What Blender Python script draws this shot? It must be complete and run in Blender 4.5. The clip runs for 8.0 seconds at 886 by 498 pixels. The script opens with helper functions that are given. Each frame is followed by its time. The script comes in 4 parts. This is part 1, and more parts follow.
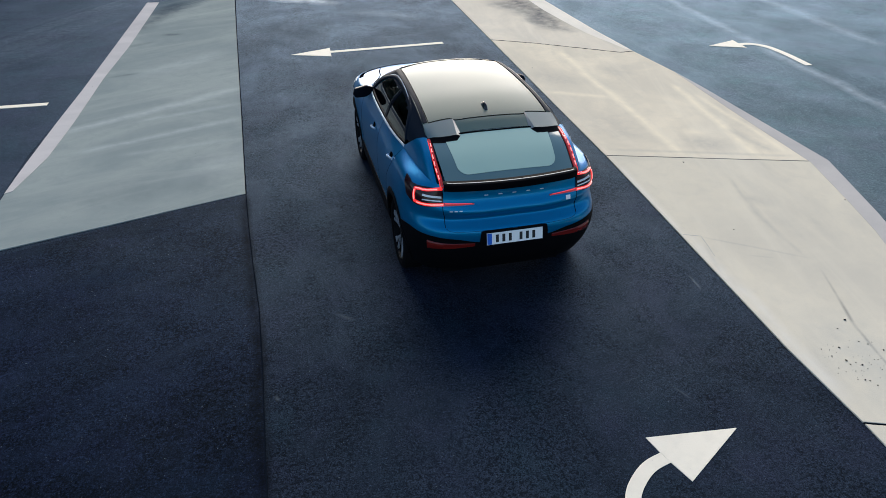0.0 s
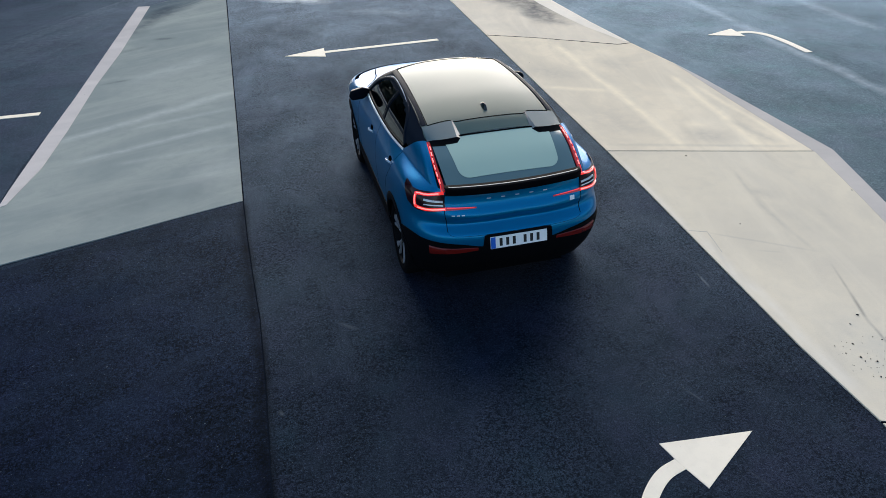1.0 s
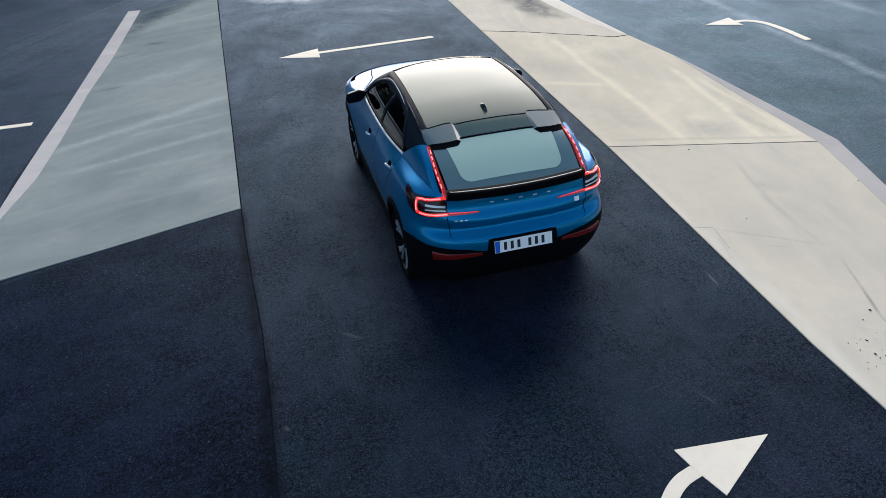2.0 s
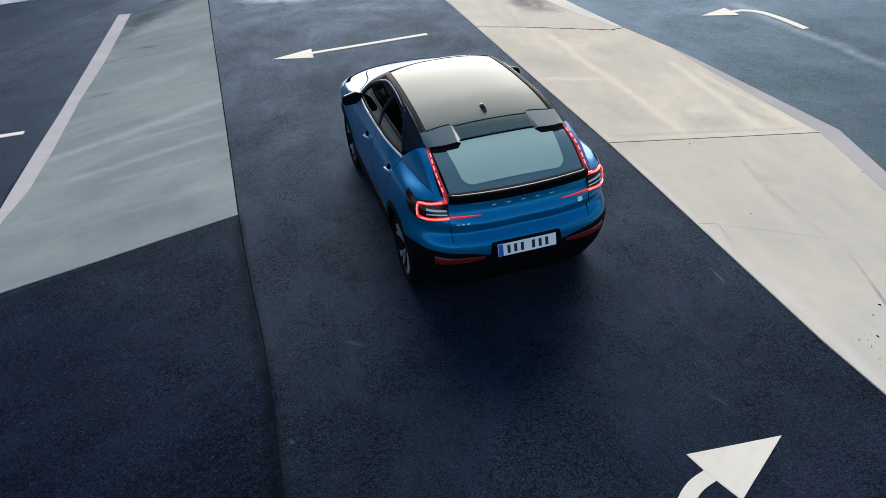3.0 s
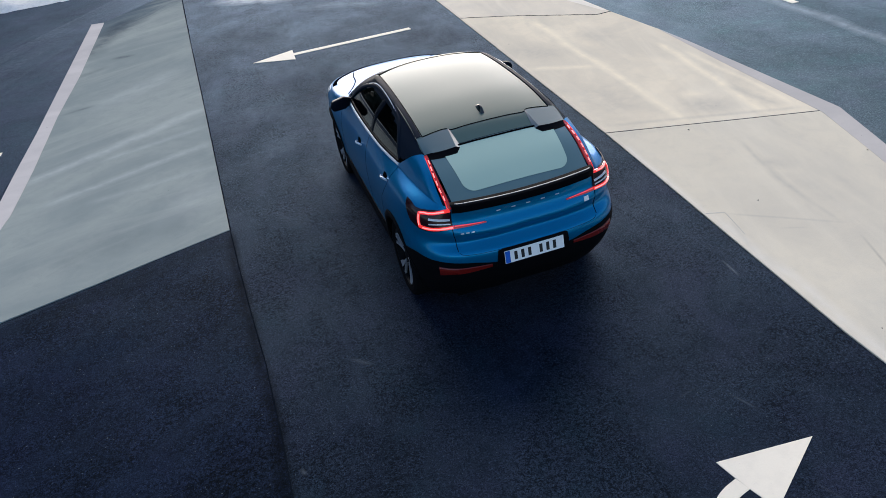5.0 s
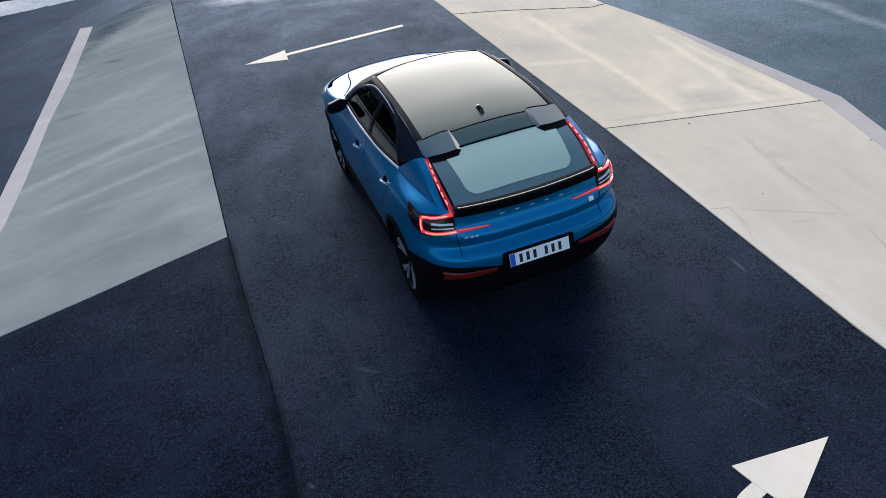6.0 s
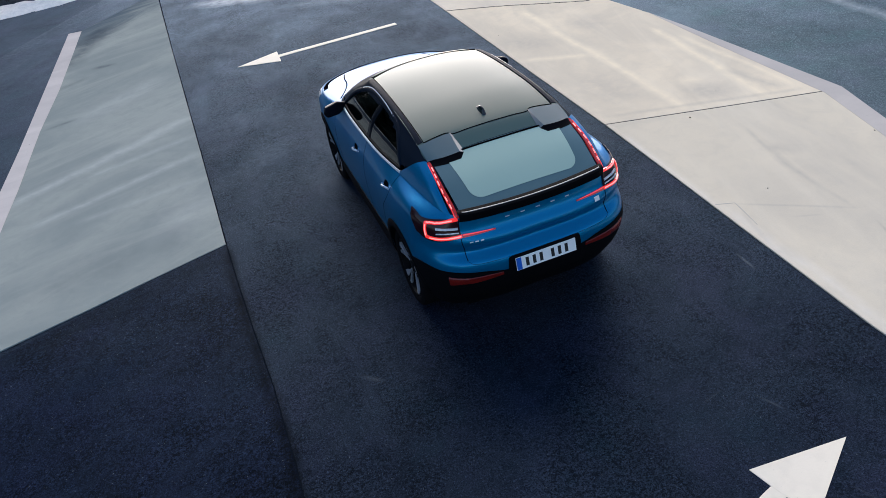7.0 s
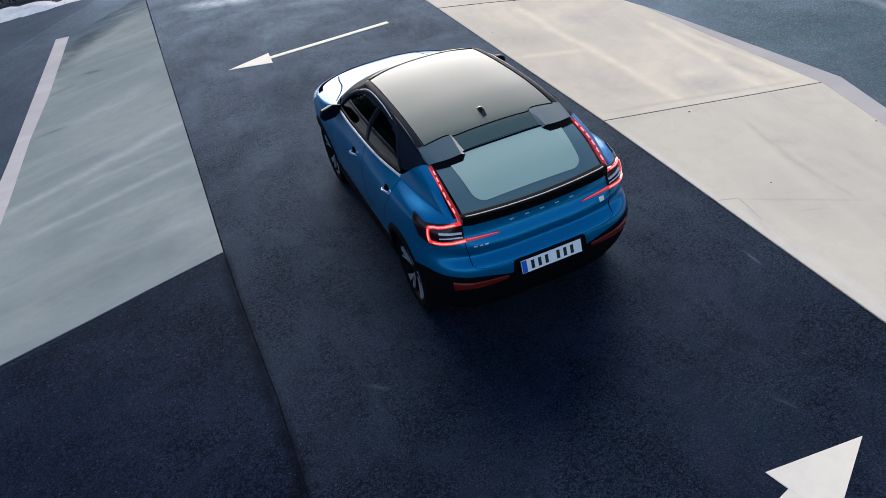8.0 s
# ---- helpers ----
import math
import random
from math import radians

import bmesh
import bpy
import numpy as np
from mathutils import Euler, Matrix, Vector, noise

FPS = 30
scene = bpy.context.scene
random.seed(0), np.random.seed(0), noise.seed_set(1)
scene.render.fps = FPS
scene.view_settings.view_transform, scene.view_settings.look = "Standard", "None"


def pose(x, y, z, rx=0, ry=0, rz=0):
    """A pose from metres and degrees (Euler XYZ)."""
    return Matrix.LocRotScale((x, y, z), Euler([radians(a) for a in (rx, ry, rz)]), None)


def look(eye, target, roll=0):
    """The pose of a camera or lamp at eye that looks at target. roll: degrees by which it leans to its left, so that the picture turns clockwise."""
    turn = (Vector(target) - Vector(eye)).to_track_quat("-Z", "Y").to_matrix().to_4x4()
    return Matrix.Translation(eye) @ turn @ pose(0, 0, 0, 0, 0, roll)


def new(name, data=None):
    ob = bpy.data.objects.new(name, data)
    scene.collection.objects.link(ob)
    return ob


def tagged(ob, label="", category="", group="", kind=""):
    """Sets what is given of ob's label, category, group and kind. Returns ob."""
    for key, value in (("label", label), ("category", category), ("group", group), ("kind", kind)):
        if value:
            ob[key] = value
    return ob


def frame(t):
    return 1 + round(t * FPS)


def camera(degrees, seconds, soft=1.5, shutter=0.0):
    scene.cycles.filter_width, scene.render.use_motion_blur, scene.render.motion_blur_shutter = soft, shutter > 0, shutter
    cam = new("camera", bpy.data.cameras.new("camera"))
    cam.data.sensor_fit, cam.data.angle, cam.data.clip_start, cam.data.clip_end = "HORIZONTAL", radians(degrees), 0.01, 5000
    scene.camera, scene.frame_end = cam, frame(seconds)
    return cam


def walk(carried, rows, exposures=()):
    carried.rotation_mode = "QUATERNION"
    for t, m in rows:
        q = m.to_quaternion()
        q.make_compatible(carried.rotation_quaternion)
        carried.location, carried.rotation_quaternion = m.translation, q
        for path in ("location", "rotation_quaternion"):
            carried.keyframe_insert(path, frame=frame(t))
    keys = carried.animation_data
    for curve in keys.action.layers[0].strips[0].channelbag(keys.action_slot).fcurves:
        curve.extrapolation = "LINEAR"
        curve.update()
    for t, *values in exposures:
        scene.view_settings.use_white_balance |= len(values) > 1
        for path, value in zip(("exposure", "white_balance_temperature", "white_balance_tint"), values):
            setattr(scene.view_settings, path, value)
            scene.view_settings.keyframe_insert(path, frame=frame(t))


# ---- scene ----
cam = camera(63.1, 8.0, 0.88)
PATH = [
    (0, (-1.935, -5.27, 3.906), (-1.53, -3.606, 2.873), -0.3),
    (0.5, (-1.929, -5.181, 3.918), (-1.525, -3.521, 2.877), -1.2),
    (1, (-1.923, -5.107, 3.922), (-1.519, -3.451, 2.875), -1.9),
    (1.5, (-1.919, -5.022, 3.933), (-1.515, -3.371, 2.879), -2.7),
    (3, (-1.925, -4.809, 3.961), (-1.516, -3.172, 2.888), -4.7),
    (3.5, (-1.926, -4.728, 3.97), (-1.513, -3.097, 2.889), -5.4),
    (4, (-1.929, -4.647, 3.977), (-1.512, -3.021, 2.888), -6.2),
    (4.5, (-1.937, -4.569, 3.983), (-1.514, -2.95, 2.888), -6.9),
    (6, (-1.959, -4.348, 4.008), (-1.524, -2.747, 2.891), -8.8),
    (6.5, (-1.966, -4.273, 4.018), (-1.527, -2.678, 2.894), -9.4),
    (7, (-1.983, -4.199, 4.022), (-1.539, -2.609, 2.892), -10.0),
    (7.5, (-1.993, -4.131, 4.034), (-1.546, -2.548, 2.897), -10.6),
    (8, (-2.008, -4.06, 4.033), (-1.552, -2.482, 2.891), -11.1),
]
walk(cam, [(t, look(eye, target, roll)) for t, eye, target, roll in PATH], ((0, 0.51, 5980, 13), (8, 0.53, 5860, 18)))

# ---- world, sun ----
SUN_AZ, SUN_EL = radians(18), radians(22)
world = bpy.data.worlds.new("sky")
scene.world = world
world.use_nodes = True
wn = world.node_tree
sky = wn.nodes.new("ShaderNodeTexSky")
sky.sky_type, sky.sun_disc = "NISHITA", False
sky.sun_elevation, sky.sun_rotation = SUN_EL, SUN_AZ
sky.dust_density, sky.ozone_density, sky.air_density = 0.45, 1.5, 1.0
veil = wn.nodes.new("ShaderNodeMix")  # thin even cloud over the whole sky
veil.data_type, veil.blend_type = "RGBA", "ADD"
veil.inputs[0].default_value = 1.0
veil.inputs[7].default_value = (0.52, 0.74, 0.90, 1)
wn.links.new(sky.outputs[0], veil.inputs[6])
wn.links.new(veil.outputs[2], wn.nodes["Background"].inputs[0])
wn.nodes["Background"].inputs[1].default_value = 0.105
sun = new("sun", bpy.data.lights.new("sun", "SUN"))
sun.data.energy, sun.data.angle, sun.data.color = 3.85, radians(62), (1.0, 0.87, 0.67)
sun.matrix_world = look((math.sin(SUN_AZ) * 40, math.cos(SUN_AZ) * 40, math.tan(SUN_EL) * 40), (0, 0, 0))


# ---- materials ----
class Mat:
    """A small builder round a Principled material."""

    def __init__(self, name, color, rough=0.5, metal=0.0, coat=0.0, spec=0.5):
        self.m = bpy.data.materials.new(name)
        self.m.use_nodes = True
        self.t = self.m.node_tree
        self.b = self.t.nodes["Principled BSDF"]
        self.b.inputs["Base Color"].default_value = (*color, 1)
        self.b.inputs["Roughness"].default_value = rough
        self.b.inputs["Metallic"].default_value = metal
        self.b.inputs["Coat Weight"].default_value = coat
        self.b.inputs["Coat Roughness"].default_value = 0.03
        self.b.inputs["Specular IOR Level"].default_value = spec

    def node(self, kind, **values):
        n = self.t.nodes.new(kind)
        for key, value in values.items():
            n.inputs[key].default_value = value
        return n

    def place(self, stretch=(1, 1, 1), turn=0.0):
        g = self.node("ShaderNodeNewGeometry")
        p = self.node("ShaderNodeMapping", Scale=tuple(1 / v for v in stretch), Rotation=(0, 0, radians(turn)))
        p.vector_type = "TEXTURE"
        self.t.links.new(g.outputs["Position"], p.inputs[0])
        return p.outputs[0]

    def noise(self, scale, detail=4.0, rough=0.6, stretch=(1, 1, 1), turn=0.0, warp=0.0):
        """stretch below 1 draws the pattern out along the x axis turned by that many degrees."""
        n = self.node("ShaderNodeTexNoise", Scale=scale, Detail=detail, Roughness=rough, Distortion=warp)
        self.t.links.new(self.place(stretch, turn), n.inputs["Vector"])
        return n.outputs["Fac"]

    def ramp(self, fac, a, b, low=0.0, high=1.0):
        n = self.node("ShaderNodeMapRange")
        n.inputs["From Min"].default_value, n.inputs["From Max"].default_value = a, b
        n.inputs["To Min"].default_value, n.inputs["To Max"].default_value = low, high
        self.t.links.new(fac, n.inputs["Value"])
        return n.outputs["Result"]

    def times(self, a, b, op="MULTIPLY"):
        n = self.t.nodes.new("ShaderNodeMath")
        n.operation = op
        for k, v in enumerate((a, b)):
            if isinstance(v, (int, float)):
                n.inputs[k].default_value = v
            else:
                self.t.links.new(v, n.inputs[k])
        return n.outputs[0]

    def mix(self, fac, a, b):
        n = self.t.nodes.new("ShaderNodeMix")
        n.data_type = "RGBA"
        if isinstance(fac, (int, float)):
            n.inputs["Factor"].default_value = fac
        else:
            self.t.links.new(fac, n.inputs["Factor"])
        for k, v in (("A", a), ("B", b)):
            socket = [s for s in n.inputs if s.name == k and s.type == "RGBA"][0]
            if isinstance(v, tuple):
                socket.default_value = (*v, 1)
            else:
                self.t.links.new(v, socket)
        return [s for s in n.outputs if s.type == "RGBA"][0]

    def streak(self, p, q, width, strength):
        """How much of a soft, broken streak from p to q in plan lies at a place."""
        length = math.dist(p, q)
        d = ((q[0] - p[0]) / length, (q[1] - p[1]) / length)
        g = self.node("ShaderNodeNewGeometry")
        waver = self.node("ShaderNodeTexNoise", Scale=0.8, Detail=2.0)
        self.t.links.new(g.outputs["Position"], waver.inputs["Vector"])

        def along(axis):
            n = self.t.nodes.new("ShaderNodeVectorMath")
            n.operation = "DOT_PRODUCT"
            n.inputs[1].default_value = (*axis, 0)
            self.t.links.new(g.outputs["Position"], n.inputs[0])
            return self.times(n.outputs["Value"], -(p[0] * axis[0] + p[1] * axis[1]), "ADD")

        far = self.times(self.times(along((-d[1], d[0])), self.ramp(waver.outputs["Fac"], 0.3, 0.7, -0.4 * width, 0.4 * width), "ADD"), 0.0, "ADD")
        away = self.t.nodes.new("ShaderNodeMath")
        away.operation = "ABSOLUTE"
        self.t.links.new(far, away.inputs[0])
        run = along(d)
        fade = min(max(0.25, 2.0 * width), 0.6 * length)
        ends = self.times(self.ramp(run, -0.5 * fade, 0.5 * fade), self.ramp(run, length + 0.5 * fade, length - 0.5 * fade))
        body = self.times(self.ramp(away.outputs[0], width * 1.15, 0.0, 0.0, strength), ends)
        return self.times(body, self.ramp(self.noise(5, 5, 0.7), 0.32, 0.6, 0.45, 1.0))

    def color(self, out):
        self.t.links.new(out, self.b.inputs["Base Color"])
        return self

    def rough(self, out):
        self.t.links.new(out, self.b.inputs["Roughness"])
        return self

    def bump(self, out, strength, distance):
        n = self.node("ShaderNodeBump", Strength=strength, Distance=distance)
        self.t.links.new(out, n.inputs["Height"])
        self.t.links.new(n.outputs[0], self.b.inputs["Normal"])
        return self

    def glow(self, color, strength):
        self.b.inputs["Emission Color"].default_value = (*color, 1)
        self.b.inputs["Emission Strength"].default_value = strength
        return self


# shade in the trough of the lane joint, painted on as dark streaks
JOINT_SHADE = (0.0006, 0.0010, 0.0022)


def asphalt(name, dark, light, turn=0.0, gloss=0.85, streak=0.0, shine=0.32, dust=(0.16, 0.19, 0.21), marks=(), relief=0.6, pitted=1.0):
    m = Mat(name, dark, gloss, spec=0.02)
    m.b.inputs["Specular Tint"].default_value = (0.50, 0.74, 1.0, 1)
    black = tuple(v * 0.10 for v in dark)
    bright = tuple(min(1, v * 1.9) for v in light)
    broad = m.noise(0.8, 6, 0.7, (0.85, 1, 1), 5, 0.5)
    wide = m.noise(0.45, 4, 0.6, (0.65, 1, 1), turn, 0.6)
    mid = m.noise(2.2, 6, 0.7, (0.75, 1, 1), turn, 0.3)
    blotch = m.noise(9, 6, 0.75)
    clot = m.noise(24, 4, 0.7)
    grain = m.noise(55, 3, 0.8)
    fine = m.noise(110, 2, 0.6)
    speck = m.noise(60, 1, 0.4)
    clump = m.noise(1.5, 6, 0.72, (0.6, 1, 1), turn + 10, 0.8)
    tint = m.noise(1.1, 5, 0.65)
    c = m.mix(m.ramp(wide, 0.36, 0.62, 0.12, 1.0), dark, light)
    c = m.mix(m.ramp(mid, 0.42, 0.66, 0.0, 0.45), c, dark)
    c = m.mix(m.ramp(blotch, 0.46, 0.66, 0.0, 0.5), c, light)
    c = m.mix(m.ramp(tint, 0.50, 0.66, 0.0, 0.5), c, (light[0] * 1.10, light[1] * 0.84, light[2] * 1.05))
    c = m.mix(m.ramp(tint, 0.46, 0.34, 0.0, 0.5), c, (light[0] * 0.66, light[1] * 1.02, light[2] * 0.92))
    c = m.mix(m.ramp(fine, 0.55, 0.35, 0.0, 0.5), c, black)
    # open pores: they lie in clumps, with smooth worn asphalt between
    pores = m.times(m.times(m.ramp(clot, 0.50, 0.42), m.ramp(clump, 0.40, 0.58, 0.25, 1.0)),
                    m.times(m.ramp(grain, 0.50, 0.43), m.ramp(clump, 0.36, 0.56, 0.3, 1.0)), "MAXIMUM")
    c = m.mix(m.times(pores, 0.7 * pitted), c, black)
    c = m.mix(m.ramp(grain, 0.57, 0.70, 0.0, 0.8), c, bright)
    c = m.mix(m.ramp(speck, 0.755, 0.80, 0.0, 0.6), c, (0.13, 0.15, 0.16))
    if streak:
        trail = m.noise(0.55, 4, 0.6, (0.10, 1.3, 1), turn, 0.8)
        c = m.mix(m.times(m.ramp(trail, 0.55, 0.70, 0.0, streak), m.ramp(blotch, 0.35, 0.6)), c, dust)
    dull = m.times(pores, 0.55 * pitted)  # where the damp film is broken: in pores and the painted joint shade
    for p, q, width, strength, tone in marks:
        run = m.streak(p, q, width, strength)
        c = m.mix(run, c, tone)
        if tone == JOINT_SHADE:
            dull = m.times(dull, run, "MAXIMUM")
    m.color(c).rough(m.ramp(m.times(blotch, mid, "ADD"), 0.75, 1.25, gloss - 0.06, gloss + 0.08))
    m.bump(m.times(grain, m.times(fine, 0.6), "ADD"), relief, 0.005)
    # thin damp film: a bluish gloss that grows towards grazing sight
    film = m.node("ShaderNodeBsdfGlossy", Color=(0.56, 0.76, 1.0, 1), Roughness=0.5)
    edge = m.node("ShaderNodeFresnel", IOR=1.33)
    both_layers = m.node("ShaderNodeMixShader")
    m.t.links.new(m.times(m.times(edge.outputs[0], m.ramp(dull, 0.0, 1.0, 1.0, 0.0)), m.times(m.times(m.ramp(broad, 0.34, 0.66, 0.6, 1.2), m.ramp(blotch, 0.35, 0.65, 0.8, 1.15)), shine)), both_layers.inputs[0])
    m.t.links.new(m.b.outputs[0], both_layers.inputs[1])
    m.t.links.new(film.outputs[0], both_layers.inputs[2])
    m.t.links.new(both_layers.outputs[0], m.t.nodes["Material Output"].inputs[0])
    return m.m


def concrete(name, base, stain, pale, turn=0.0, dark_side=None, mottle=0.4, marks=()):
    m = Mat(name, base, 0.8, spec=0.0)
    wide = m.noise(0.7, 5, 0.6, (0.6, 1, 1), turn, 0.8)
    smear = m.noise(0.7, 6, 0.65, (0.22, 1.3, 1), turn, 1.6)
    fine = m.noise(3.0, 4, 0.6, (0.14, 1.3, 1), turn + 5, 0.6)
    mid = m.noise(4, 7, 0.72, warp=0.5)
    grain = m.noise(85, 3, 0.6)
    fleck = m.noise(15, 2, 0.4)
    c = m.mix(m.ramp(wide, 0.40, 0.62, 0.0, 0.8), base, stain)
    c = m.mix(m.ramp(mid, 0.45, 0.72, 0.0, mottle), c, stain)
    c = m.mix(m.times(m.ramp(smear, 0.50, 0.72, 0.0, 0.55), m.ramp(mid, 0.3, 0.55, 0.5, 1.0)), c, pale)
    c = m.mix(m.ramp(fine, 0.58, 0.75, 0.0, 0.12), c, pale)
    c = m.mix(m.ramp(grain, 0.60, 0.74, 0.0, 0.25), c, tuple(v * 0.5 for v in stain))
    c = m.mix(m.ramp(fleck, 0.80, 0.82, 0.0, 0.8), c, tuple(v * 0.12 for v in stain))
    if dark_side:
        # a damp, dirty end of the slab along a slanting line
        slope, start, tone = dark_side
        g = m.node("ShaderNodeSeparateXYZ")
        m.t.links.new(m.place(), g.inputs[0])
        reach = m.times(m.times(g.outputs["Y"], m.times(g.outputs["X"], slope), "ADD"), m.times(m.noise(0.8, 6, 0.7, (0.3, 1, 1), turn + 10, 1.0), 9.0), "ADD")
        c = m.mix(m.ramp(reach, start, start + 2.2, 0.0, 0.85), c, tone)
    for p, q, width, strength, tone in marks:
        c = m.mix(m.streak(p, q, width, strength), c, tone)
    m.color(c).rough(m.ramp(wide, 0.3, 0.7, 0.8, 0.6))
    m.bump(m.times(grain, mid, "ADD"), 0.2, 0.004)
    return m.m


def road_paint(name, color, turn=0.0):
    m = Mat(name, color, 0.7, spec=0.15)
    wear = m.noise(45, 5, 0.75)
    mid = m.noise(6, 4, 0.6)
    c = m.mix(m.ramp(mid, 0.45, 0.75, 0.0, 0.3), color, tuple(v * 0.75 for v in color))
    c = m.mix(m.ramp(wear, 0.66, 0.74, 0.0, 0.6), c, (0.12, 0.12, 0.13))
    m.color(c).bump(wear, 0.3, 0.003)
    return m.m


PALE_DUST = (0.30, 0.33, 0.34)
GRIME = (0.16, 0.155, 0.145)
PALE_EDGE = (0.80, 0.77, 0.71)
CREAM, GREYED = (0.90, 0.79, 0.58), (0.44, 0.41, 0.35)
M_ROAD = asphalt("road_asphalt", (0.0052, 0.0096, 0.0178), (0.0214, 0.0308, 0.0508), 80, shine=0.27, marks=(
    ((1.83, -0.10), (1.82, -0.28), 0.016, 0.22, PALE_DUST), ((0.86, -1.48), (0.92, -1.62), 0.012, 0.10, PALE_DUST), ((0.52, -1.34), (0.66, -1.31), 0.01, 0.05, PALE_DUST),
    ((-1.60, 0.14), (-1.49, 0.03), 0.03, 0.10, PALE_DUST), ((-2.21, -0.83), (-2.19, -0.88), 0.02, 0.18, PALE_DUST), ((0.85, -2.33), (0.92, -2.50), 0.012, 0.06, PALE_DUST),
    ((-2.395, 2.83), (-2.35, 1.2), 0.055, 0.75, JOINT_SHADE), ((-2.35, 1.25), (-2.30, 0.2), 0.06, 0.75, JOINT_SHADE), ((-2.30, 0.25), (-2.31, -1.5), 0.055, 0.7, JOINT_SHADE), ((-2.31, -1.4), (-2.28, -6.0), 0.06, 0.7, JOINT_SHADE),
    ((-1.6, 13.9), (-0.3, 12.9), 0.36, 0.9, (0.52, 0.52, 0.51)), ((0.2, 11.9), (1.4, 11.0), 0.35, 0.3, PALE_DUST)))
# shade painted along the lane joint and, last, below the slab edge
M_PATCH = asphalt("patched_asphalt", (0.0006, 0.0020, 0.0056), (0.0088, 0.0150, 0.0345), 8, 0.85, shine=0.21, marks=(
    ((-2.42, 2.83), (-2.38, 1.2), 0.075, 0.75, JOINT_SHADE), ((-2.38, 1.25), (-2.33, 0.2), 0.08, 0.75, JOINT_SHADE), ((-2.33, 0.25), (-2.34, -1.5), 0.075, 0.7, JOINT_SHADE), ((-2.34, -1.4), (-2.31, -6.0), 0.075, 0.7, JOINT_SHADE), ((-4.8, 1.9), (-2.5, 2.6), 0.12, 0.5, (0.003, 0.005, 0.009))))
M_OUTER = asphalt("outer_asphalt", (0.040, 0.064, 0.070), (0.092, 0.130, 0.134), 95, 0.85, 0.4, 0.32, (0.20, 0.23, 0.24), (
    ((7.78, 11.4), (7.50, 7.9), 0.16, 0.6, PALE_DUST), ((7.50, 7.7), (7.16, 3.0), 0.17, 0.65, PALE_DUST),
    ((10.0, 10.8), (9.7, 6.5), 0.22, 0.5, PALE_DUST)), 0.2, 0.5)
M_WEST = asphalt("west_asphalt", (0.022, 0.034, 0.051), (0.035, 0.050, 0.071), 60, 0.85, 0.3, 0.2, relief=0.25, pitted=0.25)
DAMP, WASHED = (0.075, 0.092, 0.105), (0.435, 0.462, 0.442)
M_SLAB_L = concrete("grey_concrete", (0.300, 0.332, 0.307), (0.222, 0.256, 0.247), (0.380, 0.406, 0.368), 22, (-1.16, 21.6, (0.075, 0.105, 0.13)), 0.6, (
    ((-4.95, 5.45), (-2.45, 6.85), 0.15, 0.65, WASHED), ((-4.55, 4.65), (-2.5, 5.42), 0.11, 0.55, WASHED), ((-3.95, 4.42), (-2.45, 4.62), 0.10, 0.3, WASHED),
    ((-3.86, 5.68), (-2.5, 6.1), 0.10, 0.4, WASHED), ((-4.1, 8.05), (-2.8, 9.15), 0.30, 0.4, WASHED), ((-2.9, 3.4), (-2.5, 4.2), 0.4, 0.3, WASHED),
    ((-4.45, 11.2), (-3.84, 13.8), 0.30, 0.6, DAMP), ((-4.45, 12.5), (-3.5, 13.8), 0.35, 0.6, DAMP), ((-3.95, 10.77), (-3.62, 10.72), 0.11, 0.6, DAMP),
    ((-4.6, 8.05), (-4.25, 8.13), 0.06, 0.6, DAMP), ((-4.3, 15.4), (-3.0, 15.9), 0.22, 0.6, DAMP), ((-4.7, 9.9), (-4.1, 10.3), 0.12, 0.35, DAMP),
    ((-3.0, 3.1), (-2.82, 3.55), 0.22, 0.22, DAMP), ((-3.65, 2.95), (-3.3, 3.3), 0.2, 0.15, DAMP), ((-4.4, 2.9), (-3.5, 3.5), 0.4, 0.2, DAMP), ((-3.1, 3.9), (-2.7, 4.1), 0.16, 0.15, DAMP)))
M_SLAB_R = concrete("pale_concrete", (0.775, 0.680, 0.512), (0.620, 0.555, 0.435), (0.845, 0.757, 0.585), 80, None, 0.45, (
    ((3.49, 7.5), (3.25, 2.6), 0.1, 0.8, CREAM),
    ((4.62, 5.2), (4.2, 2.3), 0.09, 0.8, CREAM),
    ((4.7, 4.6), (4.66, 2.3), 0.06, 0.6, CREAM),
    ((2.45, 5.4), (3.3, 4.88), 0.11, 0.6, CREAM),
    ((3.7, 3.3), (3.95, 3.2), 0.14, 0.5, CREAM),
    ((2.7, 6.4), (3.1, 5.7), 0.4, 0.55, GREYED),
    ((2.55, 4.3), (2.95, 3.2), 0.45, 0.45, GREYED),
    ((3.55, 3.0), (4.0, 2.65), 0.32, 0.6, GREYED),
    ((4.35, 3.2), (4.5, 2.4), 0.1, 0.5, GREYED),
    ((3.8, 6.4), (4.3, 6.0), 0.35, 0.4, GREYED),
    ((2.45, 2.95), (4.6, 2.2), 0.06, 0.4, GREYED)))
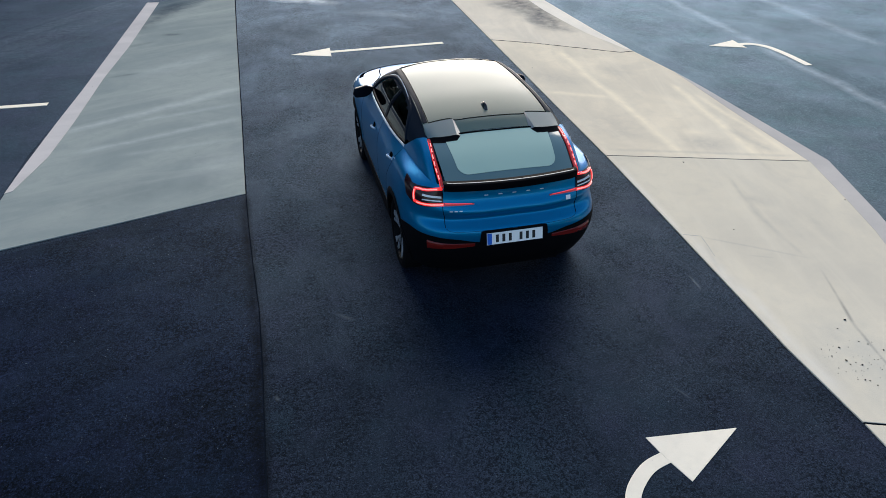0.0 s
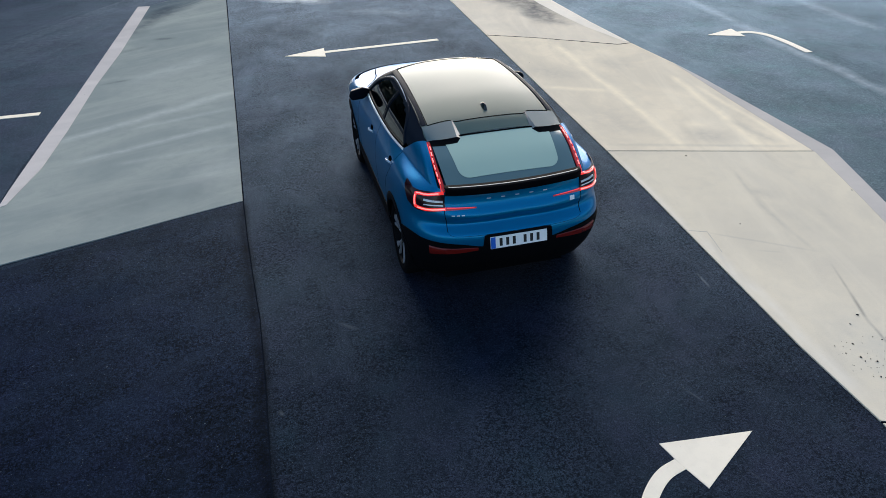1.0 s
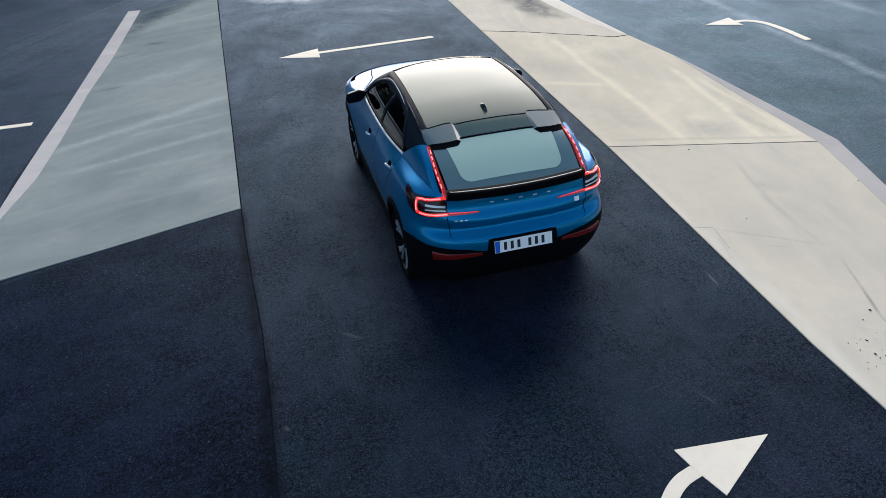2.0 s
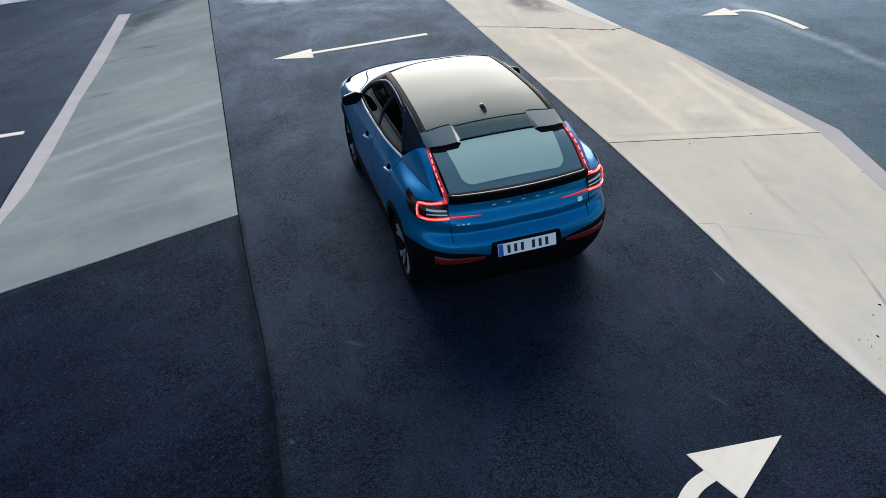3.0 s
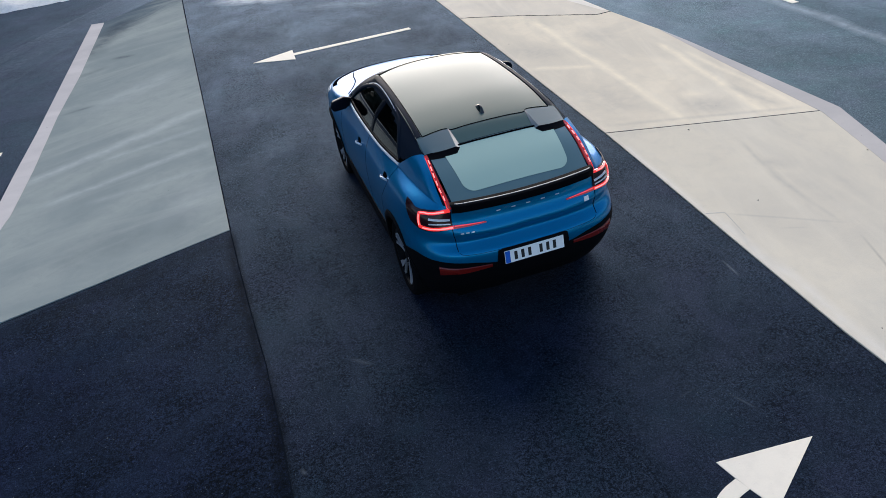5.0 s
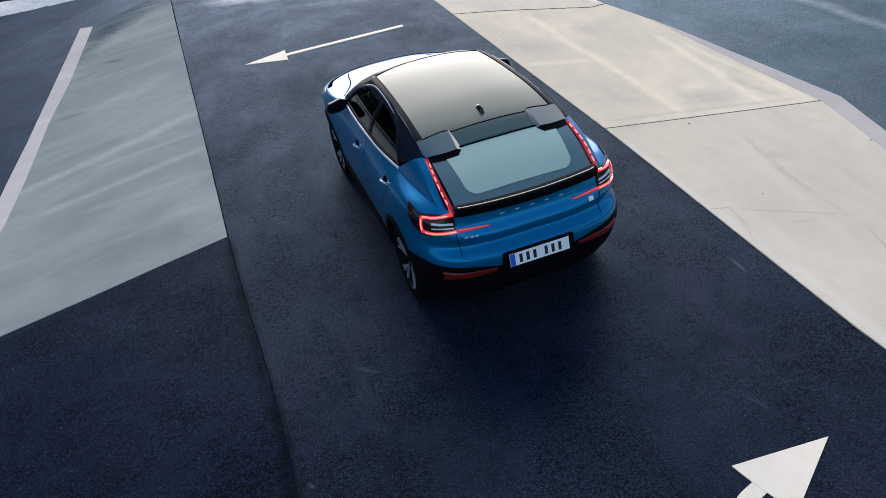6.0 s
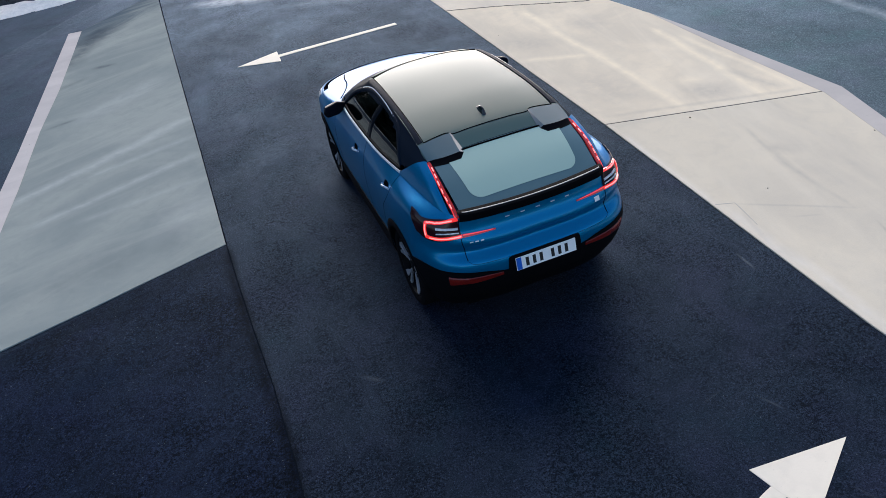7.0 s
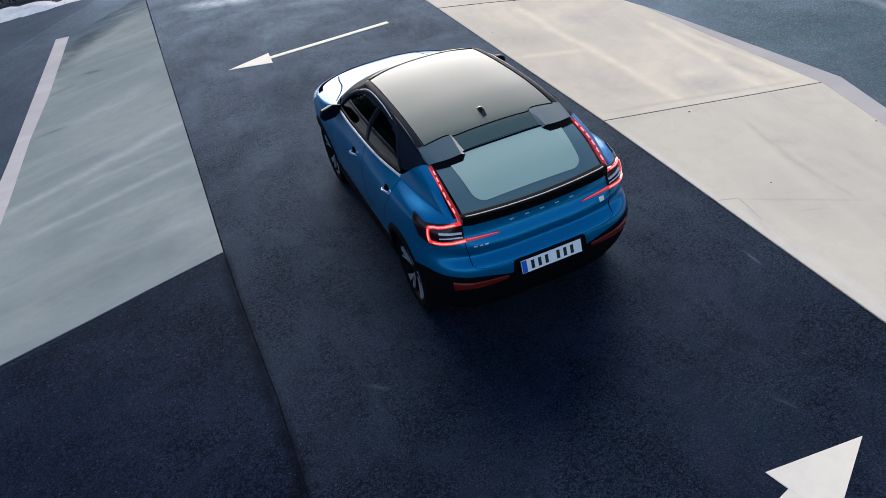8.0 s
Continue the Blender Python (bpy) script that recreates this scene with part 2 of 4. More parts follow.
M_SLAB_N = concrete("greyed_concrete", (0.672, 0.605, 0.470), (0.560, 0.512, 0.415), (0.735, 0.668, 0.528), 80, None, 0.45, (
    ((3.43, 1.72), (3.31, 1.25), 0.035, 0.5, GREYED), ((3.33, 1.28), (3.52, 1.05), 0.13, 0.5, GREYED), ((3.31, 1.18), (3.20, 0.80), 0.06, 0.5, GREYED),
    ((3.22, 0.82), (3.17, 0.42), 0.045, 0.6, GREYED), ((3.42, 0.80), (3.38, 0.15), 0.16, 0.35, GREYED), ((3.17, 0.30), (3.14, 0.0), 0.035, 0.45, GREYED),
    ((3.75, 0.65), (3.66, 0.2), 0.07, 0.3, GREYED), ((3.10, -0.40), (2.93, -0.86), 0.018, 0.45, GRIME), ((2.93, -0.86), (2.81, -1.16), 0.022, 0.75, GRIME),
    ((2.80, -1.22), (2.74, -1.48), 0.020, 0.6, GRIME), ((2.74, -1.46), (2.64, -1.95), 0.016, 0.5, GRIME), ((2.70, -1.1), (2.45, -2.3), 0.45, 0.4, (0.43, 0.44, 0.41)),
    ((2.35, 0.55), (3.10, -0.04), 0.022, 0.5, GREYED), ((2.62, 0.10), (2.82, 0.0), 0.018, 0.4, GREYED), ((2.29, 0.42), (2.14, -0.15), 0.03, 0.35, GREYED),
    ((2.62, -0.9), (2.5, -1.4), 0.12, 0.25, GREYED), ((2.30, 2.4), (2.17, 0.7), 0.06, 0.3, PALE_EDGE), ((2.22, 0.6), (2.10, -1.9), 0.08, 0.3, PALE_EDGE)))
M_SLAB_F = concrete("damp_concrete", (0.75, 0.665, 0.52), (0.62, 0.56, 0.455), (0.83, 0.745, 0.59), 84, None, 0.4, (
    ((4.10, 12.6), (4.22, 9.2), 0.50, 0.85, (0.11, 0.115, 0.12)), ((3.55, 12.0), (4.05, 9.9), 0.35, 0.55, (0.16, 0.165, 0.165)), ((3.7, 10.1), (4.25, 8.9), 0.22, 0.5, (0.20, 0.20, 0.195)),
    ((2.9, 15.0), (4.2, 13.6), 0.5, 0.6, (0.13, 0.135, 0.14))))
M_KERB = concrete("kerb_concrete", (0.56, 0.525, 0.495), (0.46, 0.435, 0.415), (0.63, 0.59, 0.55))
M_KERB_R = concrete("pale_kerb_concrete", (0.53, 0.49, 0.445), (0.46, 0.43, 0.395), (0.61, 0.56, 0.50))
M_KERB_FAR = concrete("bright_kerb_concrete", (0.88, 0.80, 0.66), (0.74, 0.68, 0.57), (0.92, 0.85, 0.72), 84)
M_WHITE = road_paint("white_road_paint", (0.88, 0.795, 0.635))
M_STAIN = Mat("grey_stain", (0.47, 0.45, 0.40), 0.85, spec=0.1).m
M_TAR = Mat("tarred_joint", (0.006, 0.0085, 0.013), 1.0, spec=0.0).m
M_SEAMDIRT = Mat("dirty_seam", (0.09, 0.085, 0.08), 0.9, spec=0.0).m
M_JOINT = Mat("joint_filler", (0.003, 0.0045, 0.008), 1.0, spec=0.0).m


def paint():
    m = Mat("blue_metallic_paint", (0.006, 0.13, 0.34), 0.32, 0.56, 0.25)
    m.b.inputs["Specular Tint"].default_value = (0.08, 0.27, 0.46, 1)
    flake = m.noise(900, 2, 0.5)
    m.color(m.mix(m.ramp(flake, 0.3, 0.7), (0.003, 0.134, 0.290), (0.004, 0.206, 0.424)))
    return m.m


M_PAINT = paint()
# black roof and spoiler: sky reflection is put into their greenish base colours
gloss = Mat("gloss_roof_sky_tone", (0.064, 0.112, 0.108), 0.24, 0.0, 0.0, 0.095)
gloss.b.inputs["Specular Tint"].default_value = (1.0, 0.82, 0.52, 1)
M_GLOSS = gloss.m
wing_gloss = Mat("gloss_spoiler_sky_tone", (0.078, 0.128, 0.148), 0.22, 0.0, 0.0, 0.10)
M_WING = wing_gloss.m
piano_gloss = Mat("piano_black", (0.006, 0.008, 0.012), 0.2, spec=0.03)
piano_gloss.b.inputs["Specular Tint"].default_value = (0.30, 0.42, 0.60, 1)
M_PIANO = piano_gloss.m
rail_gloss = Mat("black_rail", (0.008, 0.013, 0.022), 0.35, spec=0.008)
rail_gloss.b.inputs["Specular Tint"].default_value = (0.10, 0.20, 0.42, 1)
M_RAIL = rail_gloss.m
M_LIPBLACK = Mat("satin_black", (0.004, 0.004, 0.005), 0.30, spec=0.015).m
M_TRIM = Mat("black_plastic", (0.004, 0.004, 0.005), 0.6, spec=0.04).m
M_SEAM = Mat("panel_gap", (0.003, 0.003, 0.004), 0.9, spec=0.0).m
M_RUBBER = Mat("tyre_rubber", (0.006, 0.006, 0.007), 0.9, spec=0.02).m
M_RIMDARK = Mat("dark_rim", (0.004, 0.004, 0.005), 0.45, spec=0.06).m
M_ALU = Mat("machined_aluminium", (0.48, 0.49, 0.52), 0.35, 0.6).m
M_FIN = Mat("polished_black", (0.006, 0.009, 0.011), 0.14, 0.0, 0.35, 0.35).m
# spoiler gloss again, made brighter for the sunlit inner slope of the wings
M_WINGSIDE = Mat("bright_wing_side", (0.11, 0.14, 0.15), 0.25, spec=0.6).m
M_CHROME = Mat("satin_chrome", (0.80, 0.87, 0.95), 0.35, 0.45).m
M_RED = Mat("red_lamp", (0.55, 0.03, 0.02), 0.15, 0.0, 1.0).glow((1.0, 0.04, 0.035), 0.55).m
M_REDDARK = Mat("red_lens", (0.150, 0.009, 0.006), 0.25, 0.0, 0.03).m
M_REDLIT = Mat("lit_red_lens", (0.35, 0.02, 0.015), 0.15, 0.0, 0.5).glow((1.0, 0.05, 0.045), 0.09).m
M_LED = Mat("red_led", (0.9, 0.3, 0.25), 0.3).glow((1.0, 0.26, 0.22), 0.9).m
M_CLEAR = Mat("clear_lamp_insert", (0.75, 0.78, 0.8), 0.3, 0.2).m
M_LAMPBLACK = Mat("smoked_lamp", (0.022, 0.004, 0.006), 0.2, 0.0, 0.12, 0.3).m
M_HEADLAMP = Mat("headlamp_lens", (0.5, 0.52, 0.55), 0.08, 0.3, 1.0).m
M_PLATE = Mat("plate_white", (0.95, 0.93, 0.89), 0.35).m
M_PLATEBLUE = Mat("plate_blue", (0.01, 0.12, 0.55), 0.4).m
M_INK = Mat("black_ink", (0.01, 0.01, 0.01), 0.5).m
M_CABIN = Mat("cabin_cloth", (0.012, 0.012, 0.014), 0.85, spec=0.1).m
M_LIP = Mat("satin_grey_trim", (0.11, 0.12, 0.13), 0.30, 0.9).m
M_BADGE = Mat("badge_metal", (0.62, 0.68, 0.74), 0.4, 0.4).m


def tinted(name, tint, weight):
    m = bpy.data.materials.new(name)
    m.use_nodes = True
    t = m.node_tree
    b = t.nodes["Principled BSDF"]
    b.inputs["Base Color"].default_value = (*tint, 1)
    b.inputs["Roughness"].default_value = 0.03
    b.inputs["Transmission Weight"].default_value = weight
    b.inputs["IOR"].default_value = 1.38
    return m


M_GLASS = tinted("tinted_side_glass", (0.05, 0.055, 0.06), 1.0)
# pale base colours stand in for sky reflected in the rear glass
rear_sheen = Mat("rear_glass_sky", (0.47, 0.60, 0.45), 0.05, 0.0, 1.0, 0.6)
rear_sheen.b.inputs["Coat IOR"].default_value = 1.75
M_REARGLASS = rear_sheen.m
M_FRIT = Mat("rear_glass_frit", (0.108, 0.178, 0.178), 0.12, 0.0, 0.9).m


# ---- building helpers ----
def mesh_of(bm, name, material, smooth=None):
    me = bpy.data.meshes.new(name)
    bmesh.ops.recalc_face_normals(bm, faces=bm.faces)
    bm.to_mesh(me)
    bm.free()
    me.materials.append(material)
    if smooth is not None:
        for p in me.polygons:
            p.use_smooth = True
        me.set_sharp_from_angle(angle=radians(smooth))
    return me


def part(name, bm, material, parent, label="", smooth=40):
    ob = new(name, mesh_of(bm, name, material, smooth))
    ob.parent = parent
    return tagged(ob, label)


def grid_bm(rows, closed=False, thick=None):
    """Quads over rows of points; thick: the same rows again, the back of a solid sheet."""
    bm = bmesh.new()
    n, k = len(rows), len(rows[0])
    front = [[bm.verts.new(p) for p in r] for r in rows]

    def sheet(v, flip):
        for i in range(n - 1):
            for j in range(k - 1 + closed):
                q = [v[i][j], v[i][(j + 1) % k], v[i + 1][(j + 1) % k], v[i + 1][j]]
                bm.faces.new(q[::-1] if flip else q)

    sheet(front, False)
    if thick is not None:
        back = [[bm.verts.new(p) for p in r] for r in thick]
        sheet(back, True)
        edge = [(i, 0) for i in range(n)] + [(n - 1, j) for j in range(1, k)]
        edge += [(i, k - 1) for i in range(n - 2, -1, -1)] + [(0, j) for j in range(k - 2, 0, -1)]
        for a, b in zip(edge, edge[1:] + edge[:1]):
            bm.faces.new((front[a[0]][a[1]], front[b[0]][b[1]], back[b[0]][b[1]], back[a[0]][a[1]]))
    return bm


def prism_bm(outline, z0, z1, bevel=0.0):
    bm = bmesh.new()
    low = [bm.verts.new((x, y, z0)) for x, y in outline]
    high = [bm.verts.new((x, y, z1)) for x, y in outline]
    top = bm.faces.new(high)
    bm.faces.new(low[::-1])
    k = len(outline)
    for i in range(k):
        bm.faces.new((low[i], low[(i + 1) % k], high[(i + 1) % k], high[i]))
    bmesh.ops.recalc_face_normals(bm, faces=bm.faces)
    if bevel:
        bmesh.ops.bevel(bm, geom=list(top.edges), offset=bevel, segments=2, profile=0.5, affect="EDGES")
    bmesh.ops.triangulate(bm, faces=[f for f in bm.faces if len(f.verts) > 4])
    return bm


def band_outline(line, width):
    """The outline of a band of that width along a line in plan."""
    left, right = [], []
    for i, (x, y) in enumerate(line):
        a, b = line[max(0, i - 1)], line[min(len(line) - 1, i + 1)]
        d = Vector((b[0] - a[0], b[1] - a[1])).normalized() * width / 2
        left.append((x - d.y, y + d.x))
        right.append((x + d.y, y - d.x))
    return left + right[::-1]


def smooth_line(keys, steps=8):
    """A Catmull-Rom line through the keys (tuples of any length)."""
    p = [np.array(k, float) for k in keys]
    p = [2 * p[0] - p[1]] + p + [2 * p[-1] - p[-2]]
    out = []
    for i in range(1, len(p) - 2):
        t = [0.0]
        for a, b in ((p[i - 1], p[i]), (p[i], p[i + 1]), (p[i + 1], p[i + 2])):
            t.append(t[-1] + max(1e-4, np.linalg.norm(b - a)) ** 0.5)
        for s in range(steps + (i == len(p) - 3)):
            u = t[1] + (t[2] - t[1]) * s / steps
            q = [p[i - 1 + j] * ((t[j + 1] - u) / (t[j + 1] - t[j])) + p[i + j] * ((u - t[j]) / (t[j + 1] - t[j])) for j in range(3)]
            q = [q[j] * ((t[j + 2] - u) / (t[j + 2] - t[j])) + q[j + 1] * ((u - t[j]) / (t[j + 2] - t[j])) for j in range(2)]
            out.append(q[0] * ((t[2] - u) / (t[2] - t[1])) + q[1] * ((u - t[1]) / (t[2] - t[1])))
    return out


def structure(name, bm, material, label, category, smooth=None):
    ob = new(name, mesh_of(bm, name, material, smooth))
    return tagged(ob, label, category, kind="structure")


# ---- ground ----
def ground_sheet():
    bm = bmesh.new()
    bmesh.ops.create_grid(bm, x_segments=8, y_segments=8, size=600)
    return bm


structure("ground", ground_sheet(), M_ROAD, "dark asphalt lane with fine grain and faint stains", "ground")

# older asphalt beside the lane, a finger thick
structure("pavement_patch", prism_bm([(-2.395, 2.9), (-2.375, 2.0), (-2.345, 1.2), (-2.305, 0.4), (-2.30, -0.5), (-2.31, -1.5), (-2.28, -8), (-2.28, -12), (-16, -12), (-16, 2.0), (-5.2, 1.9)], -0.05, 0.006),
          M_PATCH, "rough dark patched asphalt beside the lane", "asphalt")
structure("road_west", prism_bm([(-5.24, 3.2), (-5.22, 4.7), (-4.97, 7.4), (-4.62, 14.0), (-4.33, 14.02), (-3.7, 14.75), (-2.95, 15.7), (-2.52, 16.4), (-2.55, 19), (-40, 19), (-40, 2.0), (-5.3, 1.95)], -0.05, 0.005),
          M_WEST, "weathered blue-grey asphalt beyond the concrete", "road")
structure("road_east", prism_bm([(4.55, 40), (4.78, 12.5), (4.80, 8.9), (4.86, 7.2), (4.97, 5.9), (5.0, 5.0), (5.0, 1.93), (4.56, 0.55), (3.4, -2.63), (3.12, -2.64), (2.44, -4.8), (2.0, -6.3), (1.9, -12), (60, -12), (60, 40)], -0.05, 0.004),
          M_OUTER, "weathered blue-grey asphalt with pale streaks", "road")

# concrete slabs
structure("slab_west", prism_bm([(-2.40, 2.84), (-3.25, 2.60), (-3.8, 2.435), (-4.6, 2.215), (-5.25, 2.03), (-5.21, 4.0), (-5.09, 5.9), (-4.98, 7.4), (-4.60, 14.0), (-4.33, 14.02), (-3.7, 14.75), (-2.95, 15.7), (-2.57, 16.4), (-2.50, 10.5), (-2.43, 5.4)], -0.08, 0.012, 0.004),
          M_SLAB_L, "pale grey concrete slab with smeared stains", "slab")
structure("kerb_west", prism_bm([(-4.94, 4.6), (-5.14, 3.6), (-5.22, 3.55), (-5.18, 4.4), (-5.09, 5.9), (-4.98, 7.4), (-4.60, 14.0), (-4.32, 13.95), (-4.55, 10.0), (-4.73, 8.0), (-4.84, 5.9)], -0.02, 0.0165),
          M_KERB, "pale greyish painted edge strip along the slab", "kerb")
structure("slab_far", prism_bm([(2.475, 8.69), (2.61, 12.4), (2.75, 20), (4.6, 20), (4.78, 12.5), (4.80, 8.9), (4.865, 7.215), (4.585, 7.21), (3.27, 8.20)], -0.08, 0.012, 0.005),
          M_SLAB_F, "stained pale concrete slab", "slab")
structure("slab_mid", prism_bm([(2.475, 8.67), (3.27, 8.18), (4.585, 7.19), (4.866, 7.195), (4.97, 5.9), (5.0, 5.0), (5.0, 1.945), (4.72, 2.00), (3.84, 2.29), (2.265, 2.82), (2.34, 4.98)], -0.08, 0.012, 0.005),
          M_SLAB_R, "sunlit pale concrete slab with sandy streaks", "slab")
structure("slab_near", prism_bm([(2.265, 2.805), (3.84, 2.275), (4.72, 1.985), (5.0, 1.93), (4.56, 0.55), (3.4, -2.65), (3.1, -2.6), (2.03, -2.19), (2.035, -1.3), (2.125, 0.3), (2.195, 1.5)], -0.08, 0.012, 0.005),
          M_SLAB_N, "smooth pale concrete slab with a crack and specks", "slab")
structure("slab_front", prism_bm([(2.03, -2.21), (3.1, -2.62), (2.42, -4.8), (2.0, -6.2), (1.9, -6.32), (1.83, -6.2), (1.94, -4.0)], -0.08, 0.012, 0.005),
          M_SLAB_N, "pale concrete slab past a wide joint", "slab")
structure("kerb_east", prism_bm([(4.97, 5.9), (5.0, 5.0), (5.0, 1.94), (4.56, 0.56), (3.4, -2.6), (3.1, -2.6), (4.23, 0.22), (4.44, 0.9), (4.74, 1.94), (4.79, 3.0), (4.84, 4.0)], -0.02, 0.0138),
          M_KERB_R, "mauve-grey bevelled concrete kerb strip", "kerb")


# ---- painted marks ----
def painted(name, outlines, label, material=M_WHITE, z=0.006):
    bm = bmesh.new()
    for k, o in enumerate(outlines):
        b = prism_bm(o, -0.02, z - 0.0008 * k)
        me = bpy.data.meshes.new("tmp")
        b.to_mesh(me)
        b.free()
        bm.from_mesh(me)
        bpy.data.meshes.remove(me)
    ob = new(name, mesh_of(bm, name, material))
    return tagged(ob, label, "road marking")


stem = [tuple(p) for p in smooth_line([(0.46, -2.135), (0.30, -2.185), (0.175, -2.27), (0.06, -2.40), (0.0, -2.6), (-0.02, -3.1)])]
painted("turn_arrow", [[(1.09, -2.01), (0.39, -1.935), (0.425, -2.10), (0.45, -2.19), (0.51, -2.38)], band_outline(stem, 0.105)],
        "white painted turn arrow with a curved stem on asphalt")
painted("straight_arrow", [[(-1.49, 8.64), (-0.76, 8.36), (-0.73, 8.93)], band_outline([(-0.78, 8.66), (1.49, 8.74)], 0.125)],
        "white painted arrow with a long thin stem on asphalt")
stem = [tuple(p) for p in smooth_line([(7.02, 7.13), (7.3, 7.10), (7.48, 6.88), (7.54, 6.45), (7.50, 5.6)])]
painted("bent_arrow", [[(6.46, 7.18), (7.13, 7.42), (7.08, 6.87)], band_outline(stem, 0.13)],
        "white painted arrow with a bent stem on asphalt", z=0.012)
painted("lane_dash", [band_outline([(-7.5, 6.92), (-5.40, 6.85)], 0.13)], "worn white painted line on asphalt", z=0.012)


def ragged_band(line, width, step=0.06, seed=3):
    """An outline along a line whose width wanders."""
    rnd = random.Random(seed)
    pts = []
    for (x0, y0), (x1, y1) in zip(line, line[1:]):
        n = max(1, int(math.dist((x0, y0), (x1, y1)) / step))
        pts += [(x0 + (x1 - x0) * i / n, y0 + (y1 - y0) * i / n) for i in range(n)]
    pts.append(line[-1])
    left, right = [], []
    for i, (x, y) in enumerate(pts):
        a, b = pts[max(0, i - 1)], pts[min(len(pts) - 1, i + 1)]
        d = Vector((b[0] - a[0], b[1] - a[1])).normalized()
        w = width * (0.25 + 0.75 * rnd.random()) / 2
        v = width * (0.25 + 0.75 * rnd.random()) / 2
        left.append((x - d.y * w, y + d.x * w))
        right.append((x + d.y * v, y - d.x * v))
    return left, right


def crack(name, line, width, z, label, material=M_JOINT, seed=3, category="crack", step=0.06):
    left, right = ragged_band(line, width, step, seed)
    rows = [[(*p, z) for p in left], [(*p, z) for p in right]]
    ob = new(name, mesh_of(grid_bm(rows, thick=[[(p[0], p[1], -0.02) for p in r] for r in rows]), name, material))
    return tagged(ob, label, category, kind="structure")


structure("kerb_far", prism_bm([(4.857, 7.35), (4.80, 8.9), (4.78, 12.5), (4.6, 20), (4.25, 20), (4.42, 12.0), (4.40, 10.8), (4.46, 9.5), (4.54, 8.6), (4.79, 7.35)], -0.02, 0.0135),
          M_KERB_FAR, "bright worn edge strip of the slab", "kerb")
crack("lane_joint", [(-2.395, 2.83), (-2.375, 2.0), (-2.345, 1.2), (-2.305, 0.4), (-2.30, -0.5), (-2.31, -1.5), (-2.28, -8)], 0.014, 0.0075, "dark ragged joint between two sheets of asphalt", M_TAR, 3, "crack", 0.02)
crack("slab_crack", [(2.17, 0.66), (2.34, 0.585), (2.30, 0.38), (2.26, 0.18)], 0.012, 0.0130, "hairline crack at the slab edge", M_STAIN, 5)
crack("slab_seam", [(2.28, 2.806), (3.84, 2.282), (4.72, 1.992), (4.99, 1.937)], 0.010, 0.0128, "thin seam between two slabs", M_SEAMDIRT, 8)
crack("slab_seam", [(2.475, 8.68), (3.27, 8.19), (4.585, 7.20), (4.865, 7.205)], 0.05, 0.0128, "thin seam between two slabs", M_JOINT, 9)
crack("slab_seam", [(2.03, -2.20), (3.1, -2.61)], 0.022, 0.0128, "dark joint between two slabs", M_JOINT, 9)
# narrow dark strip along the lane side of the west slab
crack("slab_edge", [(-2.395, 2.85), (-2.425, 5.4), (-2.495, 10.5), (-2.565, 18.5)], 0.028, 0.0070, "dark line along the slab edge", M_TAR, 11)

# grit on the near slab: a few crumbs that stand out, and dust round them
CRUMBS = [(2.78, -1.08, .012), (2.63, -1.17, .006), (2.46, -1.40, .008), (2.30, -1.38, .005), (2.40, -1.56, .009), (2.40, -1.61, .006), (2.49, -1.64, .008),
          (2.46, -1.60, .005), (2.38, -1.80, .009), (2.41, -1.82, .006), (2.43, -1.88, .006), (2.80, -1.52, .007), (2.68, -1.37, .005), (2.73, -1.42, .006),
          (2.32, -1.49, .004), (2.30, -1.68, .004), (2.76, 0.62, .006), (3.14, 2.35, .009), (4.42, 0.92, .008)]
bm = bmesh.new()
rnd = random.Random(12)
crumbs = CRUMBS + [(2.46 + rnd.gauss(0, 0.13), -1.66 + rnd.gauss(0, 0.16), 0.002 + 0.002 * rnd.random()) for _ in range(40)]
for x, y, r in crumbs:
    turn = Matrix.Rotation(rnd.uniform(0, math.pi), 4, "Z") @ Matrix.Diagonal((1.0 + 0.7 * rnd.random(), 0.6 + 0.4 * rnd.random(), 0.6, 1))
    made = bmesh.ops.create_icosphere(bm, subdivisions=1, radius=r, matrix=Matrix.Translation((x, y, 0.0135 + r * 0.3)) @ turn)
    for v in made["verts"]:
        v.co += Vector((rnd.uniform(-.25, .25), rnd.uniform(-.25, .25), rnd.uniform(-.1, .1))) * r
tagged(new("grit", mesh_of(bm, "grit", M_JOINT)), "scattered dark grit and small stones on concrete", "grit", kind="stuff")

# ---- snow at the far edge ----
def snow_bank(name, cx, cy, lx, ly, h, label, tone=0.88):
    bm = bmesh.new()
    bmesh.ops.create_grid(bm, x_segments=50, y_segments=20, size=1)
    for v in bm.verts:
        x, y = v.co.x, v.co.y
        r = max(0.0, 1 - (x * x) ** 2 - (y * y))
        n = noise.fractal(Vector((x * lx * 1.7 + cx, y * ly * 1.7 + cy, 3)), 0.8, 2.0, 6)
        v.co = (cx + x * lx, cy + y * ly, max(-0.05, h * (r * 0.9 + n * 0.35 - 0.22)))
    m = Mat("old_snow", (tone, tone, tone * 1.01), 0.7)
    m.color(m.mix(m.ramp(m.noise(7, 6, 0.75), 0.42, 0.62, 0.0, 0.3), (tone, tone * 0.97, tone * 0.90), (tone * 0.45, tone * 0.46, tone * 0.47)))
    m.bump(m.noise(9, 6, 0.7), 0.5, 0.05)
    return tagged(new(name, mesh_of(bm, name, m.m, 60)), label, "snow")


snow_bank("snow_bank", -9.1, 17.95, 5.4, 0.85, 0.26, "low bank of old white snow at the edge of the asphalt")


